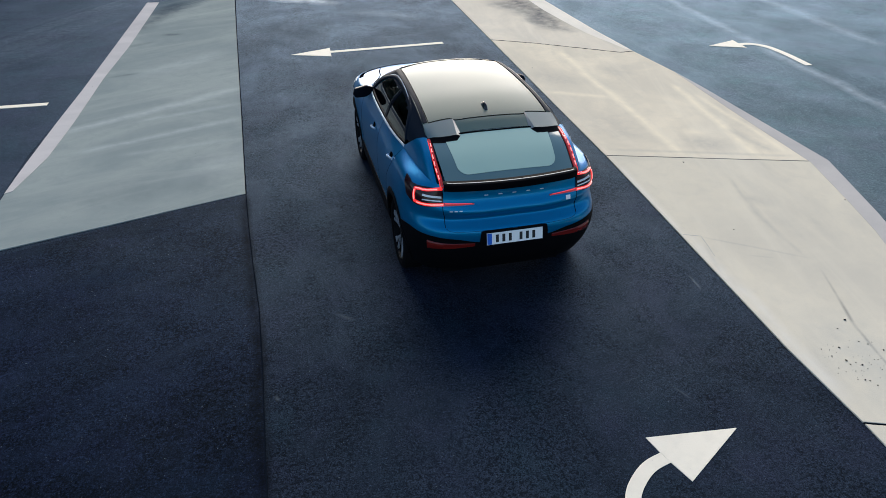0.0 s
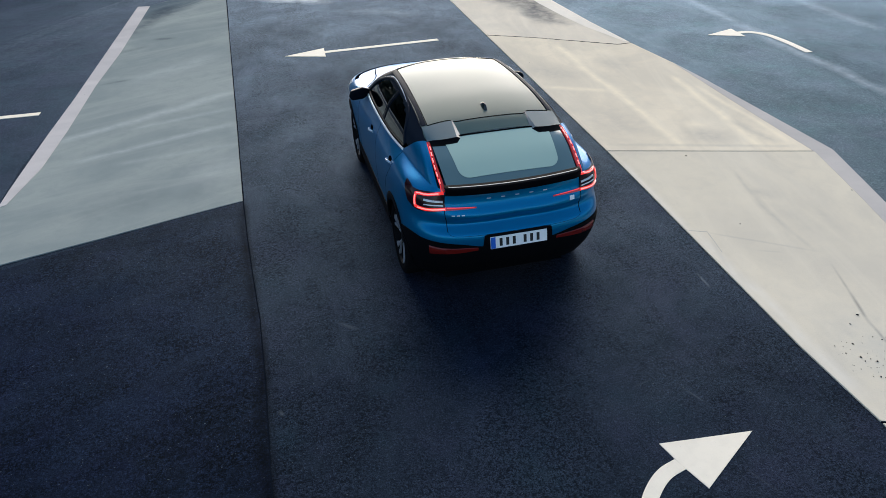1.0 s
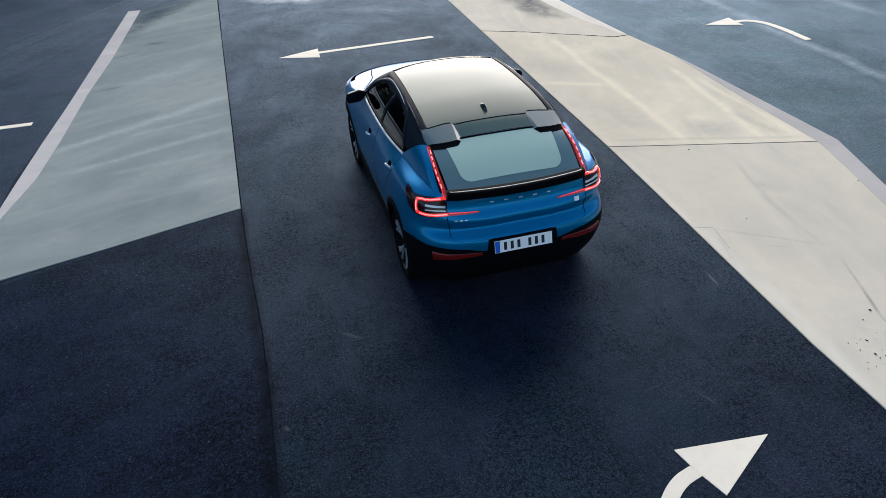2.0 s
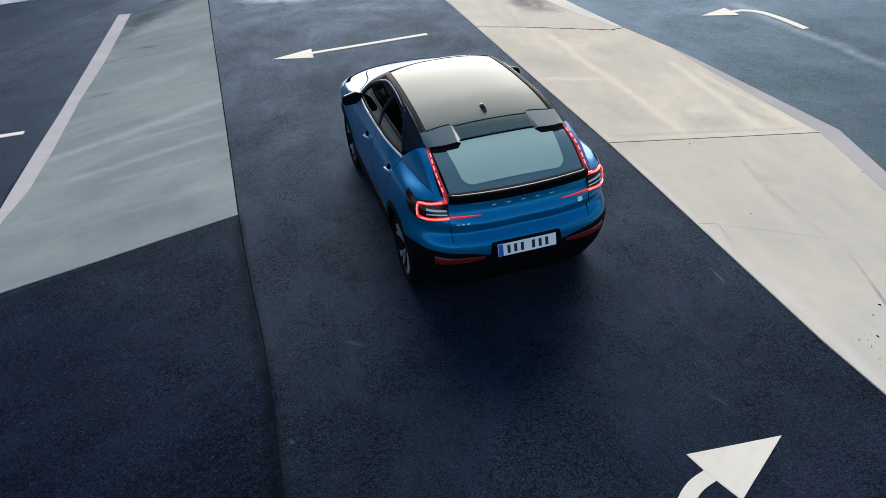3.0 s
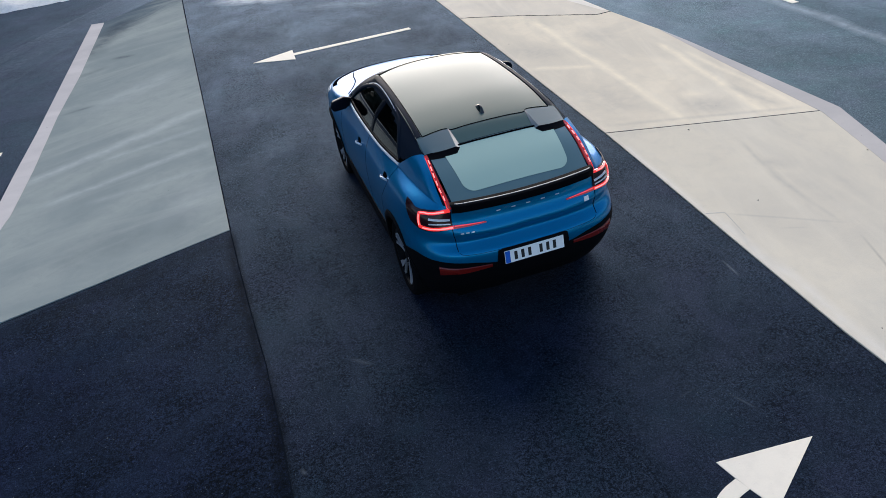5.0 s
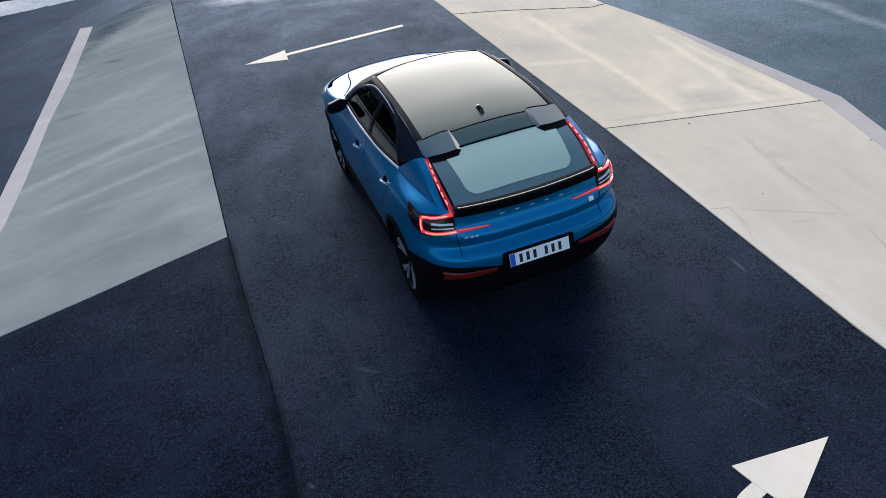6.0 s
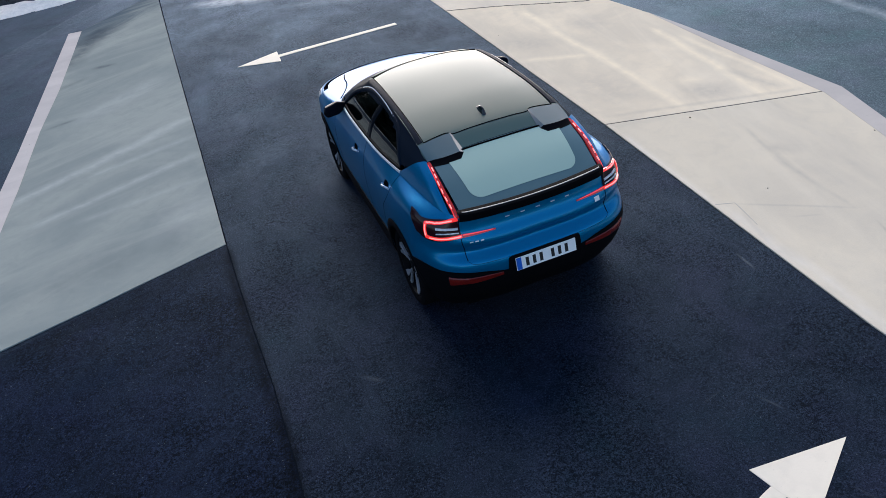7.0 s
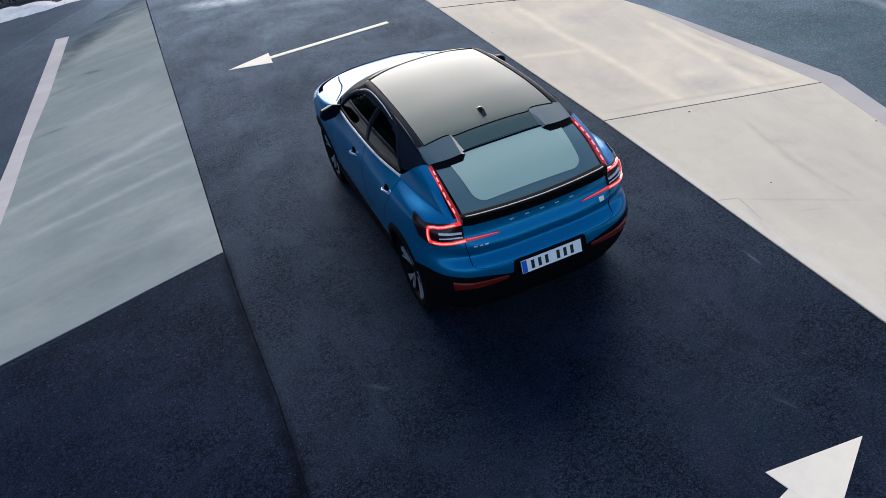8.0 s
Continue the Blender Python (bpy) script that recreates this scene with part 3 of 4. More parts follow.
def shrubs():
    """Bare dark twigs along the back of the snow."""
    bm = bmesh.new()
    rnd = random.Random(8)
    for k in range(1500):
        x, y = -12.0 + 8.0 * rnd.random(), 18.75 + 1.6 * rnd.random()
        h, r = 0.4 + 0.8 * rnd.random(), 0.008 + 0.016 * rnd.random()
        lean = Matrix.Rotation(rnd.uniform(-0.6, 0.6), 4, "X") @ Matrix.Rotation(rnd.uniform(-0.6, 0.6), 4, "Y")
        foot = Vector((x, y, 0.2 + h * 0.4))
        ring = [bm.verts.new(foot + lean @ Vector((r * math.cos(a), r * math.sin(a), -h / 2))) for a in (0.0, 2.1, 4.2)]
        tip = bm.verts.new(foot + lean @ Vector((0, 0, h / 2)))
        for i in range(3):
            bm.faces.new((ring[i], ring[(i + 1) % 3], tip))
    m = Mat("dark_twigs", (0.02, 0.016, 0.013), 0.8)
    return tagged(new("shrubs", mesh_of(bm, "shrubs", m.m)), "bare dark twigs standing in the snow", "shrubs", kind="stuff")


shrubs()


# ---- unseen woods added behind the snow, for dark reflections in the car ----
def woods():
    bm = bmesh.new()
    rnd = random.Random(4)
    for k in range(150):
        if k < 95:
            x, y = -15 - rnd.random() * 8, 14 + 36 * rnd.random()
        else:
            x, y = -24 + 17 * rnd.random(), 25 + 14 * rnd.random()
        h = 8 + 6 * rnd.random()
        r0 = h * 0.2
        bmesh.ops.create_cone(bm, cap_ends=True, segments=6, radius1=0.16, radius2=0.05, depth=h * 0.9, matrix=Matrix.Translation((x, y, h * 0.45)))
        for t in range(9):
            z, r = h * (0.10 + 0.1 * t), r0 * (1.05 - 0.11 * t)
            n = 9
            tip = bm.verts.new((x, y, z + h * 0.16))
            ring = [bm.verts.new((x + r * (0.6 + 0.6 * rnd.random()) * math.cos(2 * math.pi * i / n + t), y + r * (0.6 + 0.6 * rnd.random()) * math.sin(2 * math.pi * i / n + t), z - 0.25 * r * rnd.random())) for i in range(n)]
            for i in range(n):
                if rnd.random() < 0.9:
                    bm.faces.new((ring[i], ring[(i + 1) % n], tip))
    m = Mat("conifer_needles", (0.025, 0.04, 0.028), 0.8)
    m.color(m.mix(m.noise(2.5, 4), (0.014, 0.024, 0.018), (0.04, 0.06, 0.04)))
    return tagged(new("woods", mesh_of(bm, "woods", m.m)), "unseen conifer woods added beyond the snow, dark in the car's reflections", "trees", kind="stuff")


woods()

# ---- the car ----
from mathutils.bvhtree import BVHTree

car = new("car")
tagged(car, "metallic blue electric coupe with black roof parked in the lane", "car")

# rails that run round half the body, from the middle of the tail by the side to the middle of the nose
RAIL_A = [(0, .19, .28), (.35, .19, .28), (.60, .24, .28), (.745, .34, .27), (.825, .51, .26), (.86, .86, .22), (.87, 1.5, .20),
          (.87, 2.3, .19), (.87, 3.0, .19), (.86, 3.56, .20), (.76, 4.02, .22), (.45, 4.25, .22), (0, 4.32, .22)]
RAIL_B = [(0, .06, .45), (.35, .07, .45), (.64, .13, .45), (.80, .25, .45), (.88, .47, .47), (.91, .86, .42), (.905, 1.5, .36),
          (.90, 2.3, .34), (.905, 3.0, .36), (.91, 3.56, .42), (.82, 4.08, .42), (.50, 4.35, .42), (0, 4.42, .42)]
RAIL_C = [(0, -.005, .62), (.35, .005, .62), (.66, .07, .63), (.83, .20, .65), (.91, .44, .66), (.932, .86, .66), (.92, 1.5, .60),
          (.915, 2.3, .58), (.92, 3.0, .60), (.93, 3.56, .66), (.84, 4.10, .64), (.52, 4.38, .64), (0, 4.44, .64)]
RAIL_S = [(0, -.005, .765), (.35, .005, .768), (.66, .07, .775), (.82, .20, .78), (.905, .45, .78), (.933, .86, .79), (.925, 1.5, .73),
          (.92, 2.3, .70), (.925, 3.0, .71), (.933, 3.56, .75), (.84, 4.10, .71), (.52, 4.38, .70), (0, 4.43, .70)]
RAIL_D = [(0, .078, .85), (.35, .085, .85), (.62, .124, .86), (.795, .225, .875), (.89, .47, .90), (.93, .88, .91), (.925, 1.5, .85),
          (.918, 2.3, .82), (.922, 3.0, .82), (.925, 3.56, .86), (.83, 4.09, .81), (.51, 4.36, .79), (0, 4.41, .79)]
RAIL_K = [(0, .050, .920), (.35, .058, .920), (.60, .104, .94), (.79, .228, .97), (.883, .47, .99), (.92, .88, 1.0), (.918, 1.5, .93),
          (.912, 2.3, .90), (.915, 3.0, .90), (.915, 3.56, .94), (.81, 4.12, .90), (.48, 4.38, .89), (0, 4.42, .885)]
RAIL_E = [(0, .10, 1.03), (.35, .108, 1.03), (.60, .14, 1.04), (.770, .24, 1.076), (.858, .47, 1.124), (.887, .88, 1.113), (.895, 1.5, 1.04),
          (.89, 2.3, 1.01), (.89, 3.0, 1.0), (.88, 3.56, 1.0), (.755, 4.09, .965), (.43, 4.31, .97), (0, 4.36, .968)]
RAIL_F = [(0, .10, 1.17), (.35, .12, 1.17), (.60, .16, 1.175), (.672, .23, 1.172), (.738, .50, 1.188), (.785, .95, 1.212), (.820, 1.5, 1.185),
          (.828, 2.3, 1.165), (.812, 2.74, 1.15), (.765, 3.10, 1.12), (.60, 3.34, 1.105), (.32, 3.47, 1.115), (0, 3.50, 1.12)]
RAIL_G = [(0, .66, 1.44), (.33, .66, 1.435), (.52, .665, 1.425), (.62, .68, 1.41), (.625, .85, 1.455), (.62, 1.05, 1.495), (.612, 1.45, 1.535),
          (.602, 1.92, 1.545), (.592, 2.22, 1.525), (.575, 2.37, 1.50), (.46, 2.46, 1.52), (.25, 2.52, 1.535), (0, 2.54, 1.54)]
SPINE = [(0, .66, 1.44), (0, .85, 1.502), (0, 1.2, 1.557), (0, 1.6, 1.578), (0, 2.0, 1.58), (0, 2.3, 1.565), (0, 2.54, 1.54)]
STEPS = 10


def rail(keys):
    """A half rail, smooth and symmetric at both ends."""
    flip = lambda p: (-p[0], p[1], p[2])
    line = smooth_line([flip(keys[1])] + list(keys) + [flip(keys[-2])], STEPS)
    return line[STEPS:-STEPS]


rails = [rail(k) for k in (RAIL_A, RAIL_B, RAIL_C, RAIL_S, RAIL_D, RAIL_K, RAIL_E, RAIL_F, RAIL_G)]
spine_fine = np.array(smooth_line(SPINE, 12))


def roof_z(x, y):
    return np.interp(y, spine_fine[:, 1], spine_fine[:, 2]) - 0.040 * (abs(x) / 0.6) ** 2.4


for p in rails[8]:
    p[2] = roof_z(p[0], p[1])
COLS = len(rails[0])
lower = [smooth_line([r[c] for r in rails[:8]], 7) for c in range(COLS)]
upper = []
for c in range(COLS):
    a, b = rails[7][c], rails[8][c]
    bulge = 0.02 + 0.012 * abs(math.sin(math.pi * c / (COLS - 1)))
    side = np.cross(rails[7][min(c + 1, COLS - 1)] - rails[7][max(c - 1, 0)], b - a)
    side = side / np.linalg.norm(side)
    upper.append(smooth_line([a, (a + b) / 2 + side * bulge, b], 8))


def roof_sheet(grow=0.004):
    """The roof skin inside its perimeter rail."""
    g = np.array(rails[8])
    tail, flank, head = g[:3 * STEPS + 1], g[3 * STEPS:9 * STEPS + 1], g[9 * STEPS:][::-1]
    rows = []
    for i in range(45):
        t = i / 44
        row = []
        for j in range(37):
            u = j / 18 - 1
            y = tail[0][1] * (1 - t) + head[0][1] * t
            x = u * (np.interp(y, flank[:, 1], flank[:, 0]) + grow)
            y0, y1 = np.interp(abs(x), tail[:, 0], tail[:, 1]), np.interp(abs(x), head[:, 0], head[:, 1])
            y = y0 * (1 - t) + y1 * t
            row.append((x, y, roof_z(x, y) + 0.002))
        rows.append(row)
    return rows


def both(rows):
    """Columns of half the body, doubled across the middle plane into one closed band."""
    other = [[np.array((-p[0], p[1], p[2])) for p in col] for col in rows[1:-1]]
    return rows + other[::-1]


def shell(columns, keep=None):
    cols = both(columns)
    bm = bmesh.new()
    v = [[bm.verts.new(p) for p in col] for col in cols]
    n = len(cols)
    for i in range(n):
        for j in range(len(cols[0]) - 1):
            q = (v[i][j], v[i][j + 1], v[(i + 1) % n][j + 1], v[(i + 1) % n][j])
            mid = sum((x.co for x in q), Vector()) / 4
            if keep is None or keep(mid):
                bm.faces.new(q)
    bmesh.ops.remove_doubles(bm, verts=bm.verts, dist=1e-5)
    bmesh.ops.delete(bm, geom=[x for x in bm.verts if not x.link_faces], context="VERTS")
    return bm


whole = bmesh.new()
for b in (shell(lower), shell(upper), grid_bm(roof_sheet())):
    me = bpy.data.meshes.new("tmp")
    b.to_mesh(me)
    b.free()
    whole.from_mesh(me)
    bpy.data.meshes.remove(me)
skin = BVHTree.FromBMesh(whole)
whole.free()
MID = Vector((0, 2.1, 0.85))


def snap(p, lift=0.0):
    """The place on the body's skin nearest to p, lifted off it."""
    place, normal, _, _ = skin.find_nearest(Vector(p))
    if normal.dot(place - Vector((0, min(3.2, max(0.9, place.y)), 0.8))) < 0:
        normal = -normal
    return place + normal * lift, normal


def aim(p, way, lift=0.0):
    """The place on the skin that a line from p meets."""
    place, normal, _, _ = skin.ray_cast(Vector(p), Vector(way))
    if place is None:
        return snap(p, lift)
    if normal.dot(Vector(way)) > 0:
        normal = -normal
    return place + normal * lift, normal


def patch(name, top, bottom, material, lift=0.004, deep=0.008, across=8, label="", parent=None, way=None, steps=6):
    """A sheet on the skin between two lines of equal length in keys."""
    a, b = smooth_line(top, steps), smooth_line(bottom, steps)
    rows, back = [], []
    for k in range(across + 1):
        f = k / across
        r = [(1 - f) * p + f * q for p, q in zip(a, b)]
        r = [aim(p, way) if way else snap(p) for p in r]
        rows.append([p + n * lift for p, n in r])
        back.append([p + n * (lift - deep) for p, n in r])
    return part(name, grid_bm(rows, thick=back), material, parent or car, label)


def strip(name, keys, width, material, lift=0.004, label="", parent=None, way=None, steps=8, taper=None, closed=False, deep=0.006):
    """A narrow raised band along a line on the skin, with rounded shoulders."""
    line = smooth_line(keys, steps)
    on = [aim(p, way) if way else snap(p) for p in line]
    rows, back = [], []
    for i, (p, n) in enumerate(on):
        d = on[min(i + 1, len(on) - 1)][0] - on[max(i - 1, 0)][0]
        side = d.cross(n).normalized()
        w = width * (taper(i / (len(on) - 1)) if taper else 1.0) / 2
        rows.append([p + n * (lift * h - deep * (1 - h) * 0.5) + side * w * s for s, h in ((-1, 0.3), (-0.75, 1), (0.75, 1), (1, 0.3))])
        back.append([p - n * deep + side * w * s for s in (-1, -0.75, 0.75, 1)])
    return part(name, grid_bm(rows, thick=back), material, parent or car, label, smooth=50)


def mirrored(keys):
    return [(-x, y, z) for x, y, z in keys]


AXLES = (0.86, 3.56)
WHEEL_R = 0.365


def in_arch(p, r=0.40):
    return abs(p.x) > 0.55 and any((p.y - y) ** 2 + (p.z - 0.37) ** 2 < r * r for y in AXLES)


def in_side_glass(p):
    """The opening behind the side windows."""
    if abs(p.x) < 0.5:
        return False
    low = np.interp(p.y, (1.0, 1.5, 2.3, 2.8), (1.235, 1.205, 1.185, 1.175))
    high = np.interp(p.y, (1.0, 1.2, 1.6, 2.2, 2.5, 2.8), (1.30, 1.44, 1.495, 1.48, 1.39, 1.20))
    return low < p.z < high


body = part("body", shell(lower, lambda p: not in_arch(p)), M_PAINT, car, "metallic blue painted body", smooth=35)
part("greenhouse", shell(upper, lambda p: not in_side_glass(p)), M_RAIL, car, "gloss black pillars and window surround", smooth=35)
part("roof", grid_bm(roof_sheet()), M_GLOSS, car, "gloss black panoramic roof", smooth=35)


# wheels
def lathe(profile, steps=48):
    """A ring turned about x from (x, r) pairs."""
    rows = []
    for x, r in profile:
        rows.append([(x, r * math.cos(2 * math.pi * k / steps), r * math.sin(2 * math.pi * k / steps)) for k in range(steps)])
    return grid_bm(rows, closed=True)


def build_wheel(side):
    """A wheel about the x axis, its face towards side."""
    w = new("wheel")
    w.parent = car
    s = side
    part("tyre", lathe([(s * x, r) for x, r in ((-.20, .27), (-.21, .33), (-.19, .36), (-.15, WHEEL_R), (-.04, WHEEL_R), (-.01, .355), (.005, .325), (.0, .285), (-.012, .268), (-.03, .262))]), M_RUBBER, w, "black rubber tyre")
    part("rim", lathe([(s * x, r) for x, r in ((-.012, .268), (-.006, .262), (-.012, .252), (-.05, .245), (-.16, .235), (-.17, .05), (-.17, .01))]), M_RIMDARK, w, "dark rim barrel")
    part("rim_edge", lathe([(s * x, r) for x, r in ((-.012, .266), (-.005, .263), (-.005, .260), (-.014, .257))]), M_RIMDARK, w, "dark rim edge")
    part("hub_cap", lathe([(s * x, r) for x, r in ((-.05, .065), (-.035, .06), (-.03, .03), (-.03, .002))], 24), M_RIMDARK, w)
    for k in range(5):
        a0 = 2 * math.pi * k / 5 + 0.3
        for tilt, m, nm, half, up in ((0.0, M_RIMDARK, "spoke", .20, -.020), (0.16, M_ALU, "spoke_face", .085, -.010), (-0.24, M_ALU, "spoke_face", .04, -.011)):
            rows, back = [], []
            for i in range(7):
                f = i / 6
                r = .05 + .205 * f
                a = a0 + tilt * (0.2 + 0.8 * f)
                hw = half * (0.9 if nm == "spoke" else (0.5 + 1.0 * f)) * (0.35 + 0.65 * (1 - f) if nm == "spoke" else 1)
                x = s * (up - 0.025 * (1 - f))
                rows.append([(x, r * math.cos(a + g * hw), r * math.sin(a + g * hw)) for g in (-1, 0, 1)])
                back.append([(x - s * .018, r * math.cos(a + g * hw), r * math.sin(a + g * hw)) for g in (-1, 0, 1)])
            part(nm, grid_bm(rows, thick=back), m, w, "" if nm == "spoke" else "bright machined spoke face")
    return w


for x in (-1, 1):
    for y in AXLES:
        wheel = build_wheel(x)
        wheel.location = (x * 0.905, y, WHEEL_R)

# black lower cladding, arches, sills, underbody
def arch_trim(side, y0):
    rows, back = [], []
    for k in range(41):
        a = radians(-12 + 204 * k / 40)
        r, b = [], []
        for rad, lift in ((0.385, -0.05), (0.385, 0.006), (0.40, 0.012), (0.445, 0.010), (0.455, 0.002)):
            y, z = y0 + rad * math.cos(a), max(0.30, 0.37 + rad * math.sin(a))
            p, n = aim((side * 2, y0 + 0.46 * math.cos(a), max(0.2, 0.37 + 0.46 * math.sin(a))), (-side, 0, 0))
            r.append((p.x + side * lift, y, z))
        rows.append(r)
    return part("wheel_arch_trim", grid_bm(rows), M_TRIM, car, "black plastic wheel arch trim")


for side in (-1, 1):
    for y0 in AXLES:
        arch_trim(side, y0)
        liner = lathe([(side * x, r) for x, r in ((0.60, 0.05), (0.60, 0.40), (0.87, 0.40))], 32)
        for v in liner.verts:
            v.co.y, v.co.z = v.co.y + y0, max(0.34, v.co.z + 0.37)
        bmesh.ops.delete(liner, geom=[f for f in liner.faces if all(v.co.z < 0.345 for v in f.verts)], context="FACES")
        part("wheel_well", liner, M_TRIM, car)
    patch("sill_cladding", [(side * .93, 1.27, .50), (side * .92, 2.2, .46), (side * .93, 3.14, .47)], [(side * .86, 1.2, .20), (side * .86, 2.2, .19), (side * .86, 3.2, .19)],
          M_TRIM, 0.008, 0.012, label="black plastic sill cladding")
EDGE = [(-.93, .52, .70), (-.885, .32, .738), (-.78, .15, .728), (-.5, .02, .695), (-.33, .0, .66), (0, 0, .65)]
HEM = [(-.83, .52, .265), (-.79, .40, .275), (-.70, .30, .28), (-.5, .215, .28), (-.33, .19, .28), (0, .19, .28)]
patch("rear_bumper_cladding", EDGE + mirrored(EDGE[-2::-1]), HEM + mirrored(HEM[-2::-1]), M_TRIM, 0.006, 0.012, across=12, label="black plastic lower bumper")
part("underbody", prism_bm([(-.58, .34), (.58, .34), (.58, 1.26), (.86, 1.3), (.86, 3.12), (.58, 3.16), (.58, 4.22), (-.58, 4.22), (-.58, 3.16), (-.86, 3.12), (-.86, 1.3), (-.58, 1.26)], 0.165, 0.26), M_TRIM, car, "dark flat underbody")

# quarter panels behind the side windows
def quarter_panel(s):
    """A sheet over the rear pillar that runs out flush into the shoulder below."""
    top = smooth_line([(s * .788, .985, 1.222), (s * .715, .83, 1.315), (s * .632, .668, 1.408)], 16)
    low = smooth_line([(s * .79, .97, 1.200), (s * .745, .50, 1.178), (s * .648, .18, 1.150)], 16)
    rows, back = [], []
    for k in range(31):
        f = k / 30
        on = [snap((1 - f) * p + f * q) for p, q in zip(top, low)]
        lift = 0.0065 * (1 - f ** 3) + 0.0012
        rows.append([p + n * lift for p, n in on])
        back.append([p - n * 0.004 for p, n in on])
    part("quarter_panel", grid_bm(rows, thick=back), M_PAINT, car, "blue painted rear quarter panel", smooth=60)


for s in (-1, 1):
    quarter_panel(s)

# rear window with its dark border; the sky's reflection is in both colours
GL_TOP = [(-.60, .66, 1.415), (-.3, .655, 1.43), (0, .655, 1.435), (.3, .655, 1.43), (.60, .66, 1.415)]
GL_LOW = [(-.585, .18, 1.19), (-.3, .14, 1.185), (0, .125, 1.185), (.3, .14, 1.185), (.585, .18, 1.19)]
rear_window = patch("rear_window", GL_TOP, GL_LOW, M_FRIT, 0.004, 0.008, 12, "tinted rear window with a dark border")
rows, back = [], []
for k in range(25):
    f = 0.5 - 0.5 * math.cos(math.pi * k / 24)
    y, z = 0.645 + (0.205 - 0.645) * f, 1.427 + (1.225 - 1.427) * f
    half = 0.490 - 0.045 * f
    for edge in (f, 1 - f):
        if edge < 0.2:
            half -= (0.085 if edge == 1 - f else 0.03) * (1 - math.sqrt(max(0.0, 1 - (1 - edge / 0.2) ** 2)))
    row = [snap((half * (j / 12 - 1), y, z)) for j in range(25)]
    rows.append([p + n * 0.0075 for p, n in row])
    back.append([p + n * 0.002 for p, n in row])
part("sky_sheen", grid_bm(rows, thick=back), M_REARGLASS, rear_window, "middle of the window with sky reflection painted pale")

# roof joints and the split spoiler
SEAM = [(-.575, .862, 1.475), (-.47, .868, 1.485), (-.375, .866, 1.49), (-.352, .852, 1.49), (-.335, .832, 1.49), (-.2, .83, 1.495), (0, .83, 1.5)]
strip("roof_joint", SEAM + mirrored(SEAM[-2::-1]), 0.011, M_SEAM, 0.003, steps=5)
for s in (-1, 1):
    strip("roof_rail_joint", [(s * .575, .862, 1.475), (s * .572, 1.1, 1.51), (s * .562, 1.6, 1.55), (s * .552, 2.0, 1.56), (s * .54, 2.36, 1.52)], 0.008, M_SEAM, 0.003)
for s in (-1, 1):
    patch("roof_rail", [(s * .582, .875, 1.475), (s * .578, 1.1, 1.51), (s * .568, 1.6, 1.55), (s * .558, 2.0, 1.56), (s * .546, 2.36, 1.52)],
          [(s * .632, .875, 1.44), (s * .632, 1.1, 1.48), (s * .622, 1.6, 1.52), (s * .612, 2.0, 1.53), (s * .592, 2.36, 1.49)], M_RAIL, 0.004, 0.006, 6, "black roof rail")
strip("header_joint", [(-.54, 2.38, 1.51), (-.3, 2.46, 1.535), (0, 2.49, 1.545), (.3, 2.46, 1.535), (.54, 2.38, 1.51)], 0.026, M_SEAM, 0.003, taper=lambda f: 0.9 + 1.4 * abs(2 * f - 1) ** 3)
strip("roof_end", [(-.36, .640, 1.43), (0, .635, 1.435), (.36, .640, 1.43)], 0.020, M_SEAM, 0.011, "black trailing edge of the roof")


def spoiler_wing(s):
    """One half of the split spoiler: a flat blade with a sloping inner side and a dark back."""
    xs = [0.36, 0.40, 0.45, 0.50, 0.545, 0.578, 0.605, 0.628]
    top, face, inner = [], [], []
    for i, x in enumerate(xs):
        col = []
        for j in range(9):
            f = j / 8
            y = 0.850 + (0.612 + 0.05 * max(0.0, (x - 0.42) / 0.21) ** 2 - 0.850) * f
            xx = x + (0.016 * f - 0.008 if i == 0 else 0.0)
            p, _ = aim((s * xx, 0.850, 2.2), (0, 0, -1))
            q, _ = aim((s * xx, y, 2.2), (0, 0, -1))
            lift = min(1.0, (0.650 - x) / 0.06)
            flat = max(q.z + 0.004, p.z + 0.004 - 0.245 * (0.850 - y))
            col.append(Vector((q.x, y, q.z + 0.004 + (flat - q.z - 0.004) * lift)))
        top.append(col)
        tail = col[-1]
        reach = 0.055 * min(1.0, 0.25 + (0.650 - x) / 0.05)
        low, _ = aim((s * (x + 0.02 * (i == 0)), tail.y - reach, 2.2), (0, 0, -1))
        face.append([tail, tail + Vector((0, -0.004, -0.006)), low + Vector((0, 0, 0.006)), low + Vector((0, 0.03, -0.03))])
    for j, p in enumerate(top[0]):
        f = j / 8
        low, _ = aim((p.x - s * (0.008 + 0.036 * f), p.y, 2.2), (0, 0, -1))
        inner.append([p, low + Vector((0, 0, 0.003)), low - Vector((0, 0, 0.01))])
    face.insert(0, [inner[-1][1], inner[-1][1] + Vector((0, -0.002, -0.003)), inner[-1][1] + Vector((0, -0.002, -0.006)), inner[-1][2]])
    wing = part("spoiler_wing", grid_bm(top), M_WING, car, "black split roof spoiler wing", smooth=25)
    part("wing_side", grid_bm(inner), M_WINGSIDE, wing, smooth=25)
    part("wing_face", grid_bm(face), M_TRIM, wing, "dark rear face of the wing")


for s in (-1, 1):
    spoiler_wing(s)

